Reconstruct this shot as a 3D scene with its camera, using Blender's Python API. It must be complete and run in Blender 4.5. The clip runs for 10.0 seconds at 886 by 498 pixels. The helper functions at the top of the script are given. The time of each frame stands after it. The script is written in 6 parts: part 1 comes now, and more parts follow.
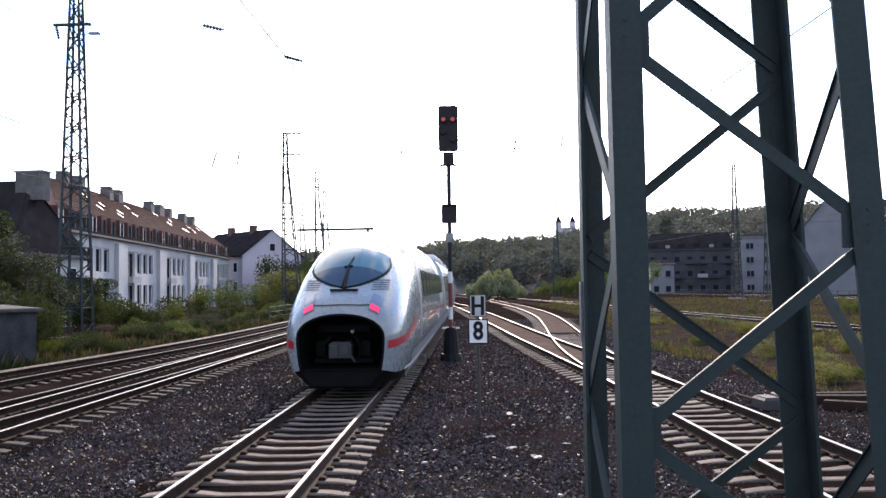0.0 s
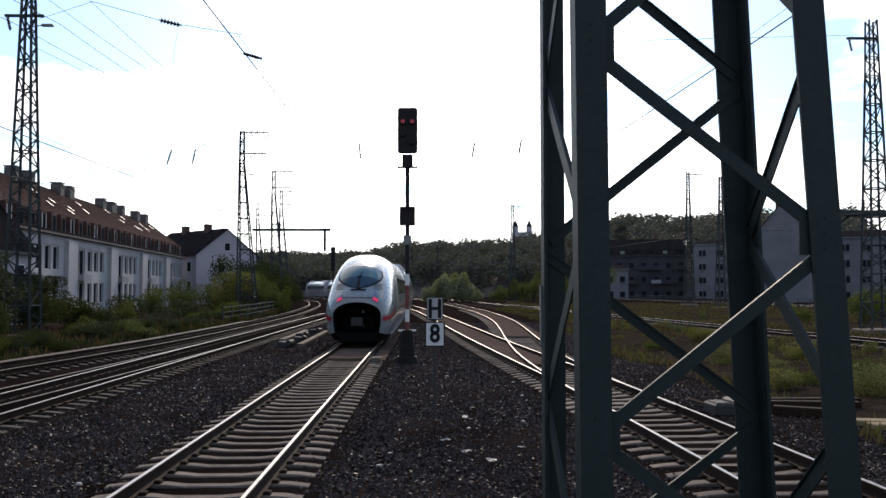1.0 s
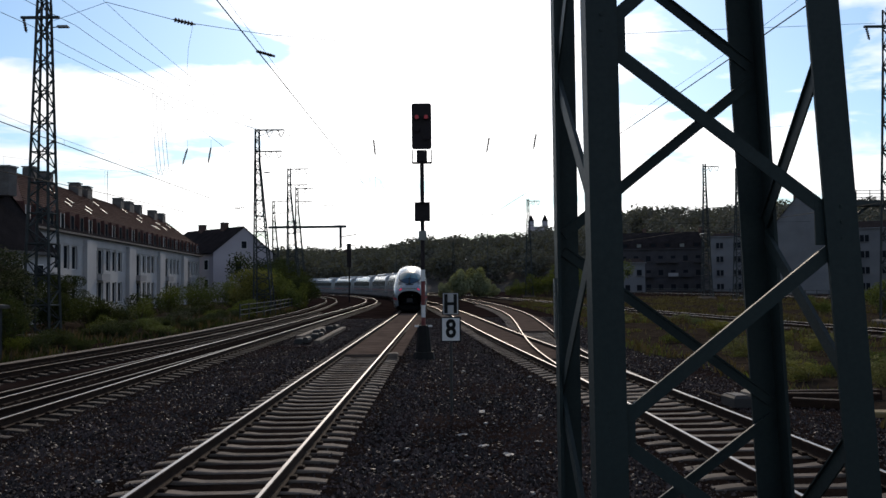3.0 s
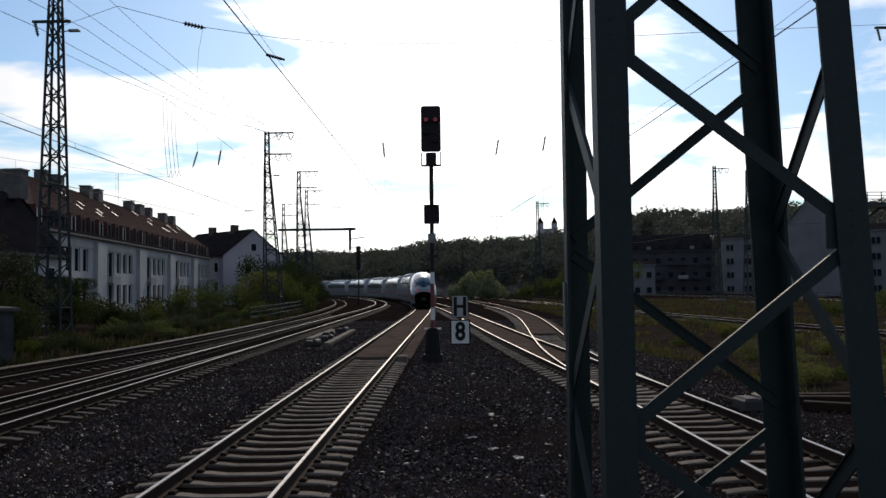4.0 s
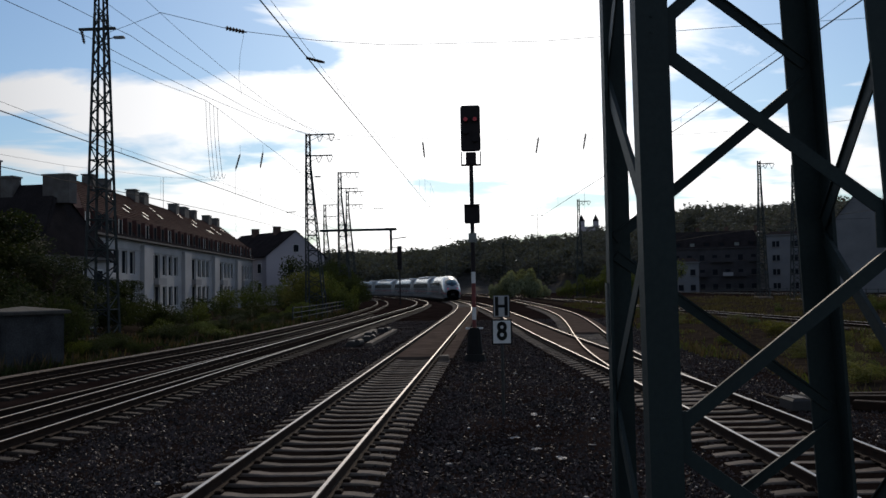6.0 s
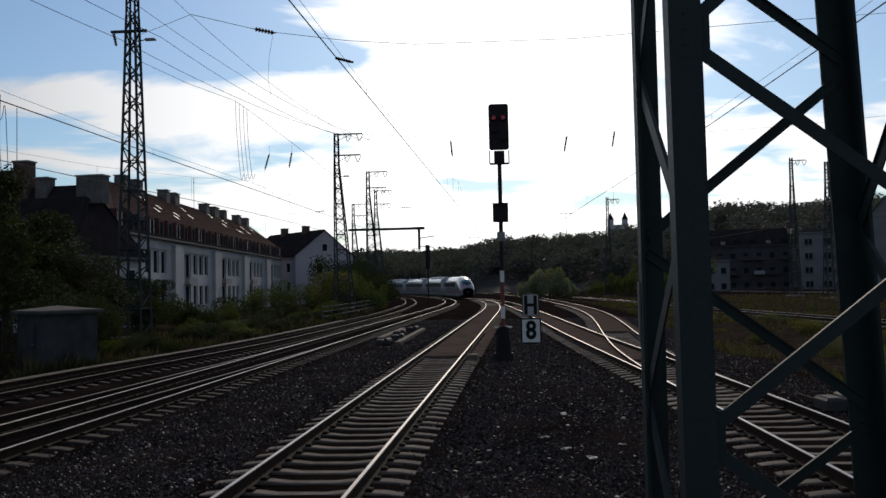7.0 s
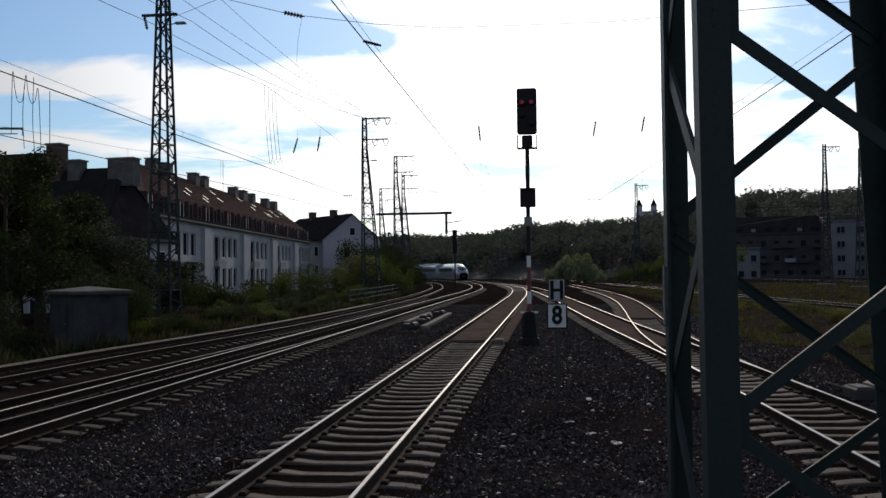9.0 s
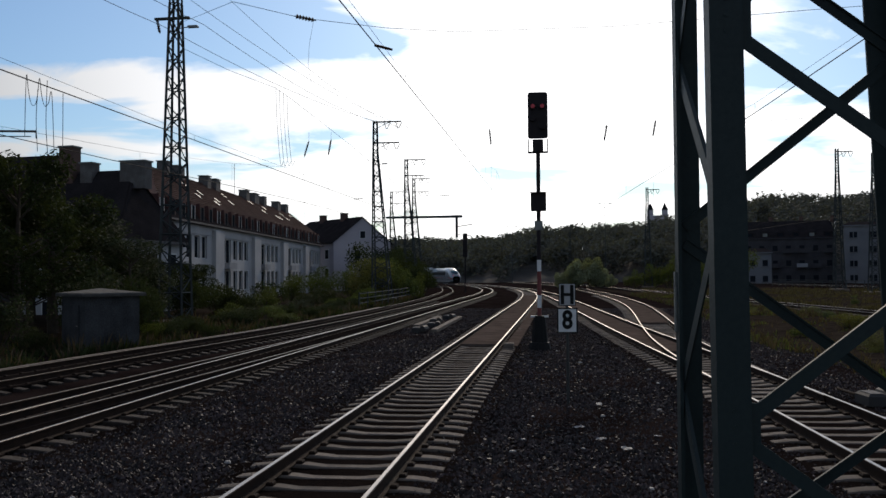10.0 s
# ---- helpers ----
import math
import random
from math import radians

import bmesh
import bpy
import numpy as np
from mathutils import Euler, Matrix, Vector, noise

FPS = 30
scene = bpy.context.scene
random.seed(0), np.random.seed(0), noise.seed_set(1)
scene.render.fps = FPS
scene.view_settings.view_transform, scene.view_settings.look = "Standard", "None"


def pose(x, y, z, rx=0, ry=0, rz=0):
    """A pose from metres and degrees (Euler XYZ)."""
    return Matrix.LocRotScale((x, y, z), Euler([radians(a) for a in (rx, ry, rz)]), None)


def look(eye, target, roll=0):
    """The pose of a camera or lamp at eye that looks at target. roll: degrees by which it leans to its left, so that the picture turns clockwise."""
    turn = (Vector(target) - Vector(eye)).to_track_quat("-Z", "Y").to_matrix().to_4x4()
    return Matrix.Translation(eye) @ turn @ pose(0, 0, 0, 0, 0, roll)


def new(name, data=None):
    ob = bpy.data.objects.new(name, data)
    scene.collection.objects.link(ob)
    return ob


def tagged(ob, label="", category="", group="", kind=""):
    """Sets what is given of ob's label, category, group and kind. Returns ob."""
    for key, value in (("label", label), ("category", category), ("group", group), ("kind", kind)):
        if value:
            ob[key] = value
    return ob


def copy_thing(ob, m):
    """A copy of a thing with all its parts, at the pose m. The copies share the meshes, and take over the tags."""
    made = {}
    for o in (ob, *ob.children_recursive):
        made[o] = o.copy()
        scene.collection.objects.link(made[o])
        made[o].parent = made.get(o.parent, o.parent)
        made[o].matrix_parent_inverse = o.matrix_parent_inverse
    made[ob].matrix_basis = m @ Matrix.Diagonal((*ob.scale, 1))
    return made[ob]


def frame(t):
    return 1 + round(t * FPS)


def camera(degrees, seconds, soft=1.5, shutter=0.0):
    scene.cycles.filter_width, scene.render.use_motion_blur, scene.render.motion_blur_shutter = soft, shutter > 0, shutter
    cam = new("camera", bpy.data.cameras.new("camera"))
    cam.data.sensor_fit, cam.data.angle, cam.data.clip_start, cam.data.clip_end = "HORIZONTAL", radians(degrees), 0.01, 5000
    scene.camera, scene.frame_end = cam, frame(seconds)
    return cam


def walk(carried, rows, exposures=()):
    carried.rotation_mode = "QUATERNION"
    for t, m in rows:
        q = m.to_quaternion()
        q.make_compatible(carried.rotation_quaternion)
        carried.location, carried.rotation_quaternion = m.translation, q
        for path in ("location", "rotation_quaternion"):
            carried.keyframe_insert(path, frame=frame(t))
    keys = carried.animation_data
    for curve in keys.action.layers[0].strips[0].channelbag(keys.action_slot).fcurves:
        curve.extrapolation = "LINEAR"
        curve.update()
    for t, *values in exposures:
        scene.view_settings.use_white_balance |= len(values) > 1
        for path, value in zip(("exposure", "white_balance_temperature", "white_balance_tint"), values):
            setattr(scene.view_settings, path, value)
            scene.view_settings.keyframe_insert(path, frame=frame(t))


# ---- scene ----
# metres; z = 0 is the top of the rails, +y runs along the main track
cam = camera(53.9, 10.0)
PATH = [
    (0, pose(0.023, -0.037, 2.345, 92.39, 0.80, 1.81)),
    (0.5, pose(-0.005, 0.004, 2.344, 92.93, 0.17, 0.20)),
    (1, pose(-0.000, -0.000, 2.340, 92.55, -0.00, -1.06)),
    (1.5, pose(0.001, -0.022, 2.330, 92.44, -0.12, -1.23)),
    (2, pose(0.004, -0.014, 2.326, 92.31, -0.02, -1.27)),
    (2.5, pose(0.007, -0.001, 2.335, 92.38, 0.17, -0.89)),
    (3, pose(0.017, 0.010, 2.334, 92.26, 0.62, 0.01)),
    (3.2, pose(0.017, 0.010, 2.335, 92.28, 0.62, 0.30)),
    (4.3, pose(0.016, 0.005, 2.343, 92.46, 0.64, 0.70)),
    (4.5, pose(0.016, 0.004, 2.344, 92.49, 0.66, 0.79)),
    (5, pose(0.022, 0.002, 2.352, 92.65, 1.05, 1.09)),
    (5.5, pose(0.024, 0.013, 2.355, 92.42, 1.00, 2.34)),
    (5.7, pose(0.022, 0.013, 2.356, 92.42, 1.02, 2.70)),
    (6.8, pose(0.004, 0.011, 2.359, 92.35, 1.16, 4.70)),
    (7, pose(0.000, 0.010, 2.358, 92.37, 1.16, 5.17)),
    (7.1, pose(-0.008, 0.011, 2.360, 92.30, 1.05, 7.05)),
    (7.2, pose(-0.018, 0.012, 2.362, 92.22, 0.90, 9.20)),
    (7.3, pose(-0.033, 0.012, 2.363, 92.12, 0.70, 11.40)),
    (7.4, pose(-0.045, 0.013, 2.364, 92.04, 0.55, 12.50)),
    (7.5, pose(-0.051, 0.013, 2.362, 91.99, 0.49, 12.97)),
    (7.6, pose(-0.047, 0.013, 2.360, 91.94, 0.50, 13.10)),
    (7.7, pose(-0.040, 0.013, 2.356, 91.89, 0.53, 12.60)),
    (7.8, pose(-0.032, 0.014, 2.352, 91.84, 0.58, 11.40)),
    (8, pose(-0.017, 0.014, 2.347, 91.75, 0.71, 9.52)),
    (8.5, pose(0.008, 0.010, 2.344, 91.61, 0.68, 7.18)),
    (9, pose(0.016, 0.007, 2.341, 91.41, 0.62, 6.94)),
    (9.5, pose(0.018, 0.008, 2.347, 91.42, 0.61, 7.15)),
    (10, pose(0.015, 0.006, 2.351, 91.64, 0.37, 7.61)),
]
EXPOSURES = [(0.0, 1.0, 6500, 19), (0.4, 0.34, 6500, 16), (0.8, -0.16, 6500, 14), (1.2, -0.43, 6500, 13), (2.0, -0.71, 6500, 13), (3.2, -0.98, 6500, 11), (4.5, -1.23, 6500, 11), (5.5, -1.37, 6450, 11), (7.5, -1.44, 6450, 11), (8.5, -1.26, 6450, 11), (10.0, -1.23, 6450, 11)]
walk(cam, PATH, EXPOSURES)

# ---- light ----
SUN_AZ, SUN_EL = 1.0, 29.0          # degrees right of the track's direction, and above the horizon
world = bpy.data.worlds.new("sky")
scene.world = world
world.use_nodes = True


def link(tree, a, b):
    tree.links.new(a, b)


CLOUD_BANKS = (
    (-3, 10.5, 9, 4.0, 0.17), (4, 15, 10, 4, 0.16), (-9, 17.3, 6, 1.1, 0.22), (-31, 11.8, 7, 1.5, 0.27), (-20, 11.4, 7, 1.5, 0.12),
    (0, 4, 60, 3.0, 0.15), (22, 8.6, 8, 2.2, 0.14), (13, 15.5, 4, 1.6, 0.10), (27, 17, 4, 1.5, 0.14), (-12, 6.5, 8, 3, 0.10),
    (-25, 15.6, 12, 1.9, -0.25), (-12.5, 14.8, 5.0, 1.0, -0.20), (-29, 8.3, 10, 1.5, -0.14), (-18, 9.3, 5, 0.9, -0.07), (15, 11.9, 4.5, 1.0, -0.24), (23, 13.0, 4.5, 1.7, -0.24),
)


def make_sky():
    t = world.node_tree
    t.nodes.clear()
    n = t.nodes.new
    out, bg = n("ShaderNodeOutputWorld"), n("ShaderNodeBackground")
    sky = n("ShaderNodeTexSky")
    sky.sky_type, sky.sun_disc = "NISHITA", False
    sky.sun_elevation, sky.sun_rotation = radians(SUN_EL), radians(SUN_AZ)
    sky.air_density, sky.dust_density, sky.ozone_density = 1.2, 0.6, 2.0
    geo = n("ShaderNodeTexCoord")
    sep = n("ShaderNodeSeparateXYZ")
    link(t, geo.outputs["Generated"], sep.inputs[0])
    up = n("ShaderNodeMath"); up.operation = "ADD"; up.inputs[1].default_value = 0.12
    link(t, sep.outputs["Z"], up.inputs[0])
    pos = n("ShaderNodeMath"); pos.operation = "MAXIMUM"; pos.inputs[1].default_value = 0.04
    link(t, up.outputs[0], pos.inputs[0])
    dx, dy = n("ShaderNodeMath"), n("ShaderNodeMath")
    dx.operation = dy.operation = "DIVIDE"
    for d, axis in ((dx, "X"), (dy, "Y")):
        link(t, sep.outputs[axis], d.inputs[0])
        link(t, pos.outputs[0], d.inputs[1])
    comb = n("ShaderNodeCombineXYZ")
    link(t, dx.outputs[0], comb.inputs[0]); link(t, dy.outputs[0], comb.inputs[1])
    cloud = n("ShaderNodeTexNoise")
    cloud.inputs["Scale"].default_value, cloud.inputs["Detail"].default_value = 1.3, 9.0
    cloud.inputs["Roughness"].default_value, cloud.inputs["Distortion"].default_value = 0.56, 0.35
    mapn = n("ShaderNodeMapping")
    mapn.inputs["Location"].default_value = (7.7, 2.9, 0.0)
    mapn.inputs["Scale"].default_value = (0.8, 1.0, 1.0)
    link(t, comb.outputs[0], mapn.inputs[0]); link(t, mapn.outputs[0], cloud.inputs["Vector"])
    az_, el_ = radians(SUN_AZ), radians(SUN_EL)
    dot = n("ShaderNodeVectorMath"); dot.operation = "DOT_PRODUCT"
    dot.inputs[1].default_value = (math.sin(az_) * math.cos(el_), math.cos(az_) * math.cos(el_), math.sin(el_))
    link(t, geo.outputs["Generated"], dot.inputs[0])
    az = n("ShaderNodeMath"); az.operation = "ARCTAN2"
    link(t, sep.outputs["X"], az.inputs[0]); link(t, sep.outputs["Y"], az.inputs[1])
    el = n("ShaderNodeMath"); el.operation = "ARCSINE"
    link(t, sep.outputs["Z"], el.inputs[0])
    # broad cloud banks (positive) and blue gaps (negative): azimuth, elevation, their spreads in degrees, weight
    swing = n("ShaderNodeMath"); swing.operation = "MULTIPLY_ADD"
    swing.inputs[1].default_value, swing.inputs[2].default_value = 1.75, -0.375
    link(t, cloud.outputs["Fac"], swing.inputs[0])
    total = swing.outputs[0]
    for a0, e0, wa, we, weight in CLOUD_BANKS:
        parts = []
        for node, centre, spread in ((az, a0, wa), (el, e0, we)):
            off = n("ShaderNodeMath"); off.operation = "MULTIPLY_ADD"
            off.inputs[1].default_value, off.inputs[2].default_value = 57.2958 / spread, -centre / spread
            link(t, node.outputs[0], off.inputs[0])
            sq = n("ShaderNodeMath"); sq.operation = "MULTIPLY"
            link(t, off.outputs[0], sq.inputs[0]); link(t, off.outputs[0], sq.inputs[1])
            parts.append(sq)
        both = n("ShaderNodeMath"); both.operation = "ADD"
        link(t, parts[0].outputs[0], both.inputs[0]); link(t, parts[1].outputs[0], both.inputs[1])
        bell = n("ShaderNodeMath"); bell.operation = "POWER"; bell.inputs[0].default_value = 0.3679
        link(t, both.outputs[0], bell.inputs[1])
        add = n("ShaderNodeMath"); add.operation = "MULTIPLY_ADD"; add.inputs[1].default_value = weight
        link(t, bell.outputs[0], add.inputs[0]); link(t, total, add.inputs[2])
        total = add.outputs[0]
    ramp = n("ShaderNodeValToRGB")
    ramp.color_ramp.elements[0].position, ramp.color_ramp.elements[1].position = 0.44, 0.60
    ramp.color_ramp.elements[0].color, ramp.color_ramp.elements[1].color = (0.05, 0.05, 0.05, 1), (0.9, 0.9, 0.9, 1)
    link(t, total, ramp.inputs[0])
    # lit cloud: the sky's own brightness whitened and raised
    grey = n("ShaderNodeRGBToBW"); link(t, sky.outputs[0], grey.inputs[0])
    gain = n("ShaderNodeMath"); gain.operation = "MULTIPLY_ADD"; gain.inputs[1].default_value, gain.inputs[2].default_value = 1.0, 6.0
    link(t, grey.outputs[0], gain.inputs[0])
    # clouds glow where the sun stands behind them
    near = n("ShaderNodeMapRange"); near.interpolation_type = "SMOOTHSTEP"
    near.inputs["From Min"].default_value, near.inputs["From Max"].default_value = 0.70, 0.98
    near.inputs["To Min"].default_value, near.inputs["To Max"].default_value = 1.0, 2.6
    link(t, dot.outputs["Value"], near.inputs["Value"])
    lit = n("ShaderNodeMath"); lit.operation = "MULTIPLY"
    link(t, gain.outputs[0], lit.inputs[0]); link(t, near.outputs[0], lit.inputs[1])
    tint = n("ShaderNodeMix"); tint.data_type = "RGBA"; tint.blend_type = "MULTIPLY"; tint.inputs["Factor"].default_value = 1.0
    link(t, lit.outputs[0], tint.inputs["A"]); tint.inputs["B"].default_value = (1.0, 0.985, 0.965, 1)
    blue = n("ShaderNodeMix"); blue.data_type = "RGBA"; blue.blend_type = "MULTIPLY"; blue.inputs["Factor"].default_value = 1.0
    link(t, sky.outputs[0], blue.inputs["A"]); blue.inputs["B"].default_value = (1.6, 2.05, 2.52, 1)
    mix = n("ShaderNodeMix"); mix.data_type = "RGBA"
    link(t, ramp.outputs[0], mix.inputs["Factor"]); link(t, blue.outputs["Result"], mix.inputs["A"]); link(t, tint.outputs["Result"], mix.inputs["B"])
    link(t, mix.outputs["Result"], bg.inputs[0])
    bg.inputs[1].default_value = 0.09
    link(t, bg.outputs[0], out.inputs[0])


make_sky()
sun = new("sun", bpy.data.lights.new("sun", "SUN"))
sun.data.energy, sun.data.angle, sun.data.color = 3.3, radians(0.6), (1.0, 0.86, 0.68)
az, el = radians(SUN_AZ), radians(SUN_EL)
sun.matrix_world = look((300 * math.sin(az) * math.cos(el), 300 * math.cos(az) * math.cos(el), 300 * math.sin(el)), (0, 0, 0))


# ---- materials ----
def material(name, colour, other=None, scale=3.0, fine=60.0, rough=0.8, metal=0.0, bump=0.3, depth=0.01, mixing=(0.35, 0.65), rand=0.0, island=0.0, emit=None, strength=0.0, coat=0.0, spec=0.5):
    """Two colours mixed by coarse and fine noise in object space, with relief."""
    m = bpy.data.materials.new(name)
    m.use_nodes = True
    t = m.node_tree
    n = t.nodes.new
    b = t.nodes["Principled BSDF"]
    other = other or tuple(c * 0.6 for c in colour)
    co = n("ShaderNodeTexCoord")
    big, small = n("ShaderNodeTexNoise"), n("ShaderNodeTexNoise")
    big.inputs["Scale"].default_value, big.inputs["Detail"].default_value = scale, 6
    small.inputs["Scale"].default_value, small.inputs["Detail"].default_value = fine, 4
    for x in (big, small):
        link(t, co.outputs["Object"], x.inputs["Vector"])
    half = n("ShaderNodeMix"); half.inputs["Factor"].default_value = 0.4
    link(t, big.outputs["Fac"], half.inputs["A"]); link(t, small.outputs["Fac"], half.inputs["B"])
    ramp = n("ShaderNodeMapRange")
    ramp.inputs["From Min"].default_value, ramp.inputs["From Max"].default_value = mixing
    link(t, half.outputs["Result"], ramp.inputs["Value"])
    fac = ramp.outputs[0]
    mix = n("ShaderNodeMix"); mix.data_type = "RGBA"
    link(t, fac, mix.inputs["Factor"])
    mix.inputs["A"].default_value, mix.inputs["B"].default_value = (*colour, 1), (*other, 1)
    col = mix.outputs["Result"]
    for amount, node, socket in ((rand, "ShaderNodeObjectInfo", "Random"), (island, "ShaderNodeNewGeometry", "Random Per Island")):
        if amount:
            src = n(node)
            r = n("ShaderNodeMapRange")
            r.inputs["To Min"].default_value, r.inputs["To Max"].default_value = 1 - amount, 1 + amount
            link(t, src.outputs[socket], r.inputs["Value"])
            mul = n("ShaderNodeVectorMath"); mul.operation = "SCALE"
            link(t, col, mul.inputs[0]); link(t, r.outputs[0], mul.inputs["Scale"])
            col = mul.outputs[0]
    link(t, col, b.inputs["Base Color"])
    rr = n("ShaderNodeMapRange")
    rr.inputs["To Min"].default_value, rr.inputs["To Max"].default_value = max(0.02, rough - 0.1), min(1, rough + 0.1)
    link(t, small.outputs["Fac"], rr.inputs["Value"]); link(t, rr.outputs[0], b.inputs["Roughness"])
    b.inputs["Metallic"].default_value = metal
    b.inputs["Coat Weight"].default_value = coat
    b.inputs["Specular IOR Level"].default_value = spec
    if bump:
        bp = n("ShaderNodeBump")
        bp.inputs["Strength"].default_value, bp.inputs["Distance"].default_value = bump, depth
        link(t, half.outputs["Result"], bp.inputs["Height"]); link(t, bp.outputs[0], b.inputs["Normal"])
    if emit:
        b.inputs["Emission Color"].default_value, b.inputs["Emission Strength"].default_value = (*emit, 1), strength
    return m


def leaf_material(name, a, b_):
    m = material(name, a, b_, scale=0.6, fine=9, rough=0.75, bump=0, island=0.5, spec=0.06)
    t = m.node_tree
    p = t.nodes["Principled BSDF"]
    tr, mx = t.nodes.new("ShaderNodeBsdfTranslucent"), t.nodes.new("ShaderNodeMixShader")
    tr.inputs["Color"].default_value = (a[0] * 1.3, a[1] * 1.3, a[2] * 0.6, 1)
    mx.inputs[0].default_value = 0.22
    link(t, p.outputs[0], mx.inputs[1]); link(t, tr.outputs[0], mx.inputs[2])
    link(t, mx.outputs[0], t.nodes["Material Output"].inputs["Surface"])
    return m


# sheet darker than STONE: its colour holds the shade between loose stones
BALLAST = material("ballast", (0.026, 0.0184, 0.0168), (0.0092, 0.0066, 0.0062), scale=0.5, fine=22, rough=1.0, spec=0.0, bump=1.0, depth=0.05, mixing=(0.38, 0.62))
STONE = material("stone", (0.06, 0.041, 0.0395), (0.0125, 0.0088, 0.0086), scale=1.5, fine=30, rough=0.62, spec=0.24, island=0.8, bump=0.3)
DUSTED = material("dusted_ballast", (0.017, 0.0125, 0.011), (0.007, 0.0053, 0.0048), scale=0.6, fine=22, rough=1.0, spec=0.0, bump=1.0, depth=0.05, mixing=(0.38, 0.62))
RAILMID = material("railmid", (0.23, 0.19, 0.165), (0.12, 0.095, 0.08), scale=3, fine=80, rough=0.42, metal=1.0, bump=0.08)
CHALK = material("chalk", (0.36, 0.34, 0.32), (0.22, 0.2, 0.19), rough=0.7, bump=0.2)
CONCRETE = material("concrete", (0.2, 0.165, 0.138), (0.10, 0.081, 0.068), scale=4, fine=70, rough=0.9, bump=0.4, depth=0.006, rand=0.25, spec=0.15)
OLDCONCRETE = material("oldconcrete", (0.06, 0.047, 0.038), (0.026, 0.02, 0.017), scale=4, fine=70, rough=0.9, bump=0.4, depth=0.006, rand=0.3, spec=0.2)
INFILL = material("infill", (0.14, 0.106, 0.087), (0.068, 0.052, 0.044), scale=1.2, fine=40, rough=1.0, bump=0.5, spec=0.0)
OILED = material("oiled", (0.017, 0.0135, 0.0125), (0.007, 0.006, 0.0055), scale=0.8, fine=22, rough=1.0, spec=0.0, bump=1.0, depth=0.04)
RAILTOP = material("railtop", (0.34, 0.305, 0.28), (0.21, 0.18, 0.16), scale=3, fine=80, rough=0.36, metal=1.0, bump=0.05)
DULLTOP = material("dulltop", (0.075, 0.06, 0.05), (0.035, 0.027, 0.022), scale=3, fine=60, rough=0.5, metal=0.7, bump=0.1)
RUST = material("rust", (0.034, 0.019, 0.013), (0.015, 0.010, 0.008), scale=5, fine=60, rough=0.9, bump=0.4, spec=0.12)
MASTGREEN = material("mastgreen", (0.0145, 0.027, 0.0285), (0.0085, 0.0165, 0.018), scale=2.2, fine=45, rough=0.6, spec=0.3, bump=0.25, depth=0.004, mixing=(0.3, 0.72))
MASTDARK = material("mastdark", (0.045, 0.055, 0.058), (0.025, 0.03, 0.03), scale=3, fine=40, rough=0.7, bump=0.2, spec=0.3)
GALVANISED = material("galvanised", (0.20, 0.21, 0.21), (0.12, 0.125, 0.125), scale=3, fine=40, rough=0.5, metal=0.6, bump=0.1)
WIRE = material("wire", (0.03, 0.028, 0.027), (0.02, 0.02, 0.018), rough=0.8, bump=0, spec=0.1)
PORCELAIN = material("porcelain", (0.045, 0.024, 0.018), (0.025, 0.014, 0.011), rough=0.5, bump=0)
BLACK = material("black", (0.011, 0.011, 0.012), (0.017, 0.017, 0.017), rough=0.7, bump=0.1, spec=0.12)
# matt near-black for the nose recess, apron and fittings
DEEPBLACK = material("deepblack", (0.008, 0.008, 0.0085), (0.005, 0.005, 0.005), rough=0.9, bump=0.1, spec=0.04)
UNDER = material("underframe", (0.022, 0.022, 0.024), (0.035, 0.03, 0.028), rough=0.75, bump=0.3)
SIGNALBLACK = material("signalblack", (0.016, 0.013, 0.015), (0.022, 0.017, 0.02), rough=0.6, bump=0.1, spec=0.15)
SIGNGREY = material("signgrey", (0.02, 0.02, 0.02), (0.03, 0.03, 0.03), rough=0.6, bump=0.1)
WHITEPAINT = material("whitepaint", (0.72, 0.72, 0.73), (0.55, 0.55, 0.56), scale=2, fine=30, rough=0.5, bump=0.1)
REDPAINT = material("redpaint", (0.17, 0.026, 0.026), (0.10, 0.018, 0.02), rough=0.5, bump=0.1)
REDLAMP = material("redlamp", (0.3, 0.01, 0.02), (0.3, 0.01, 0.02), rough=0.3, bump=0, emit=(1.0, 0.02, 0.06), strength=0.08)
TAILLAMP = material("taillamp", (0.5, 0.02, 0.05), (0.5, 0.02, 0.05), rough=0.3, bump=0, emit=(1.0, 0.03, 0.12), strength=0.6)
LENS = material("lens", (0.12, 0.16, 0.22), (0.1, 0.13, 0.18), rough=0.15, bump=0, coat=0.6)
# white body paint darkened to hold the shade on nose and flanks
TRAIN = material("trainshaded", (0.2, 0.235, 0.26), (0.165, 0.195, 0.215), scale=0.7, fine=8, rough=0.28, bump=0.02, coat=0.5, mixing=(0.3, 0.8))
TRAINLOW = material("trainskirt", (0.24, 0.245, 0.27), (0.17, 0.172, 0.19), scale=1, fine=12, rough=0.45, bump=0.05)
# the same white left bright for the sunlit roof units
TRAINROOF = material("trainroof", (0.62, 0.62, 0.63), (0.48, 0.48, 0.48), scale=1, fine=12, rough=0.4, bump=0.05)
# base lightened a little to hold the sky reflected at grazing angles
GLASS = material("darkglass", (0.055, 0.065, 0.078), (0.04, 0.048, 0.058), scale=0.5, rough=0.07, bump=0, spec=0.8)
# the blue of the reflected sky is put into the glass colour
SCREEN = material("windscreen", (0.06, 0.155, 0.185), (0.045, 0.115, 0.15), scale=0.9, fine=2, rough=0.12, bump=0, spec=0.35)
TRAINRED = material("trainred", (0.40, 0.006, 0.032), (0.32, 0.006, 0.026), rough=0.3, bump=0, coat=0.4)
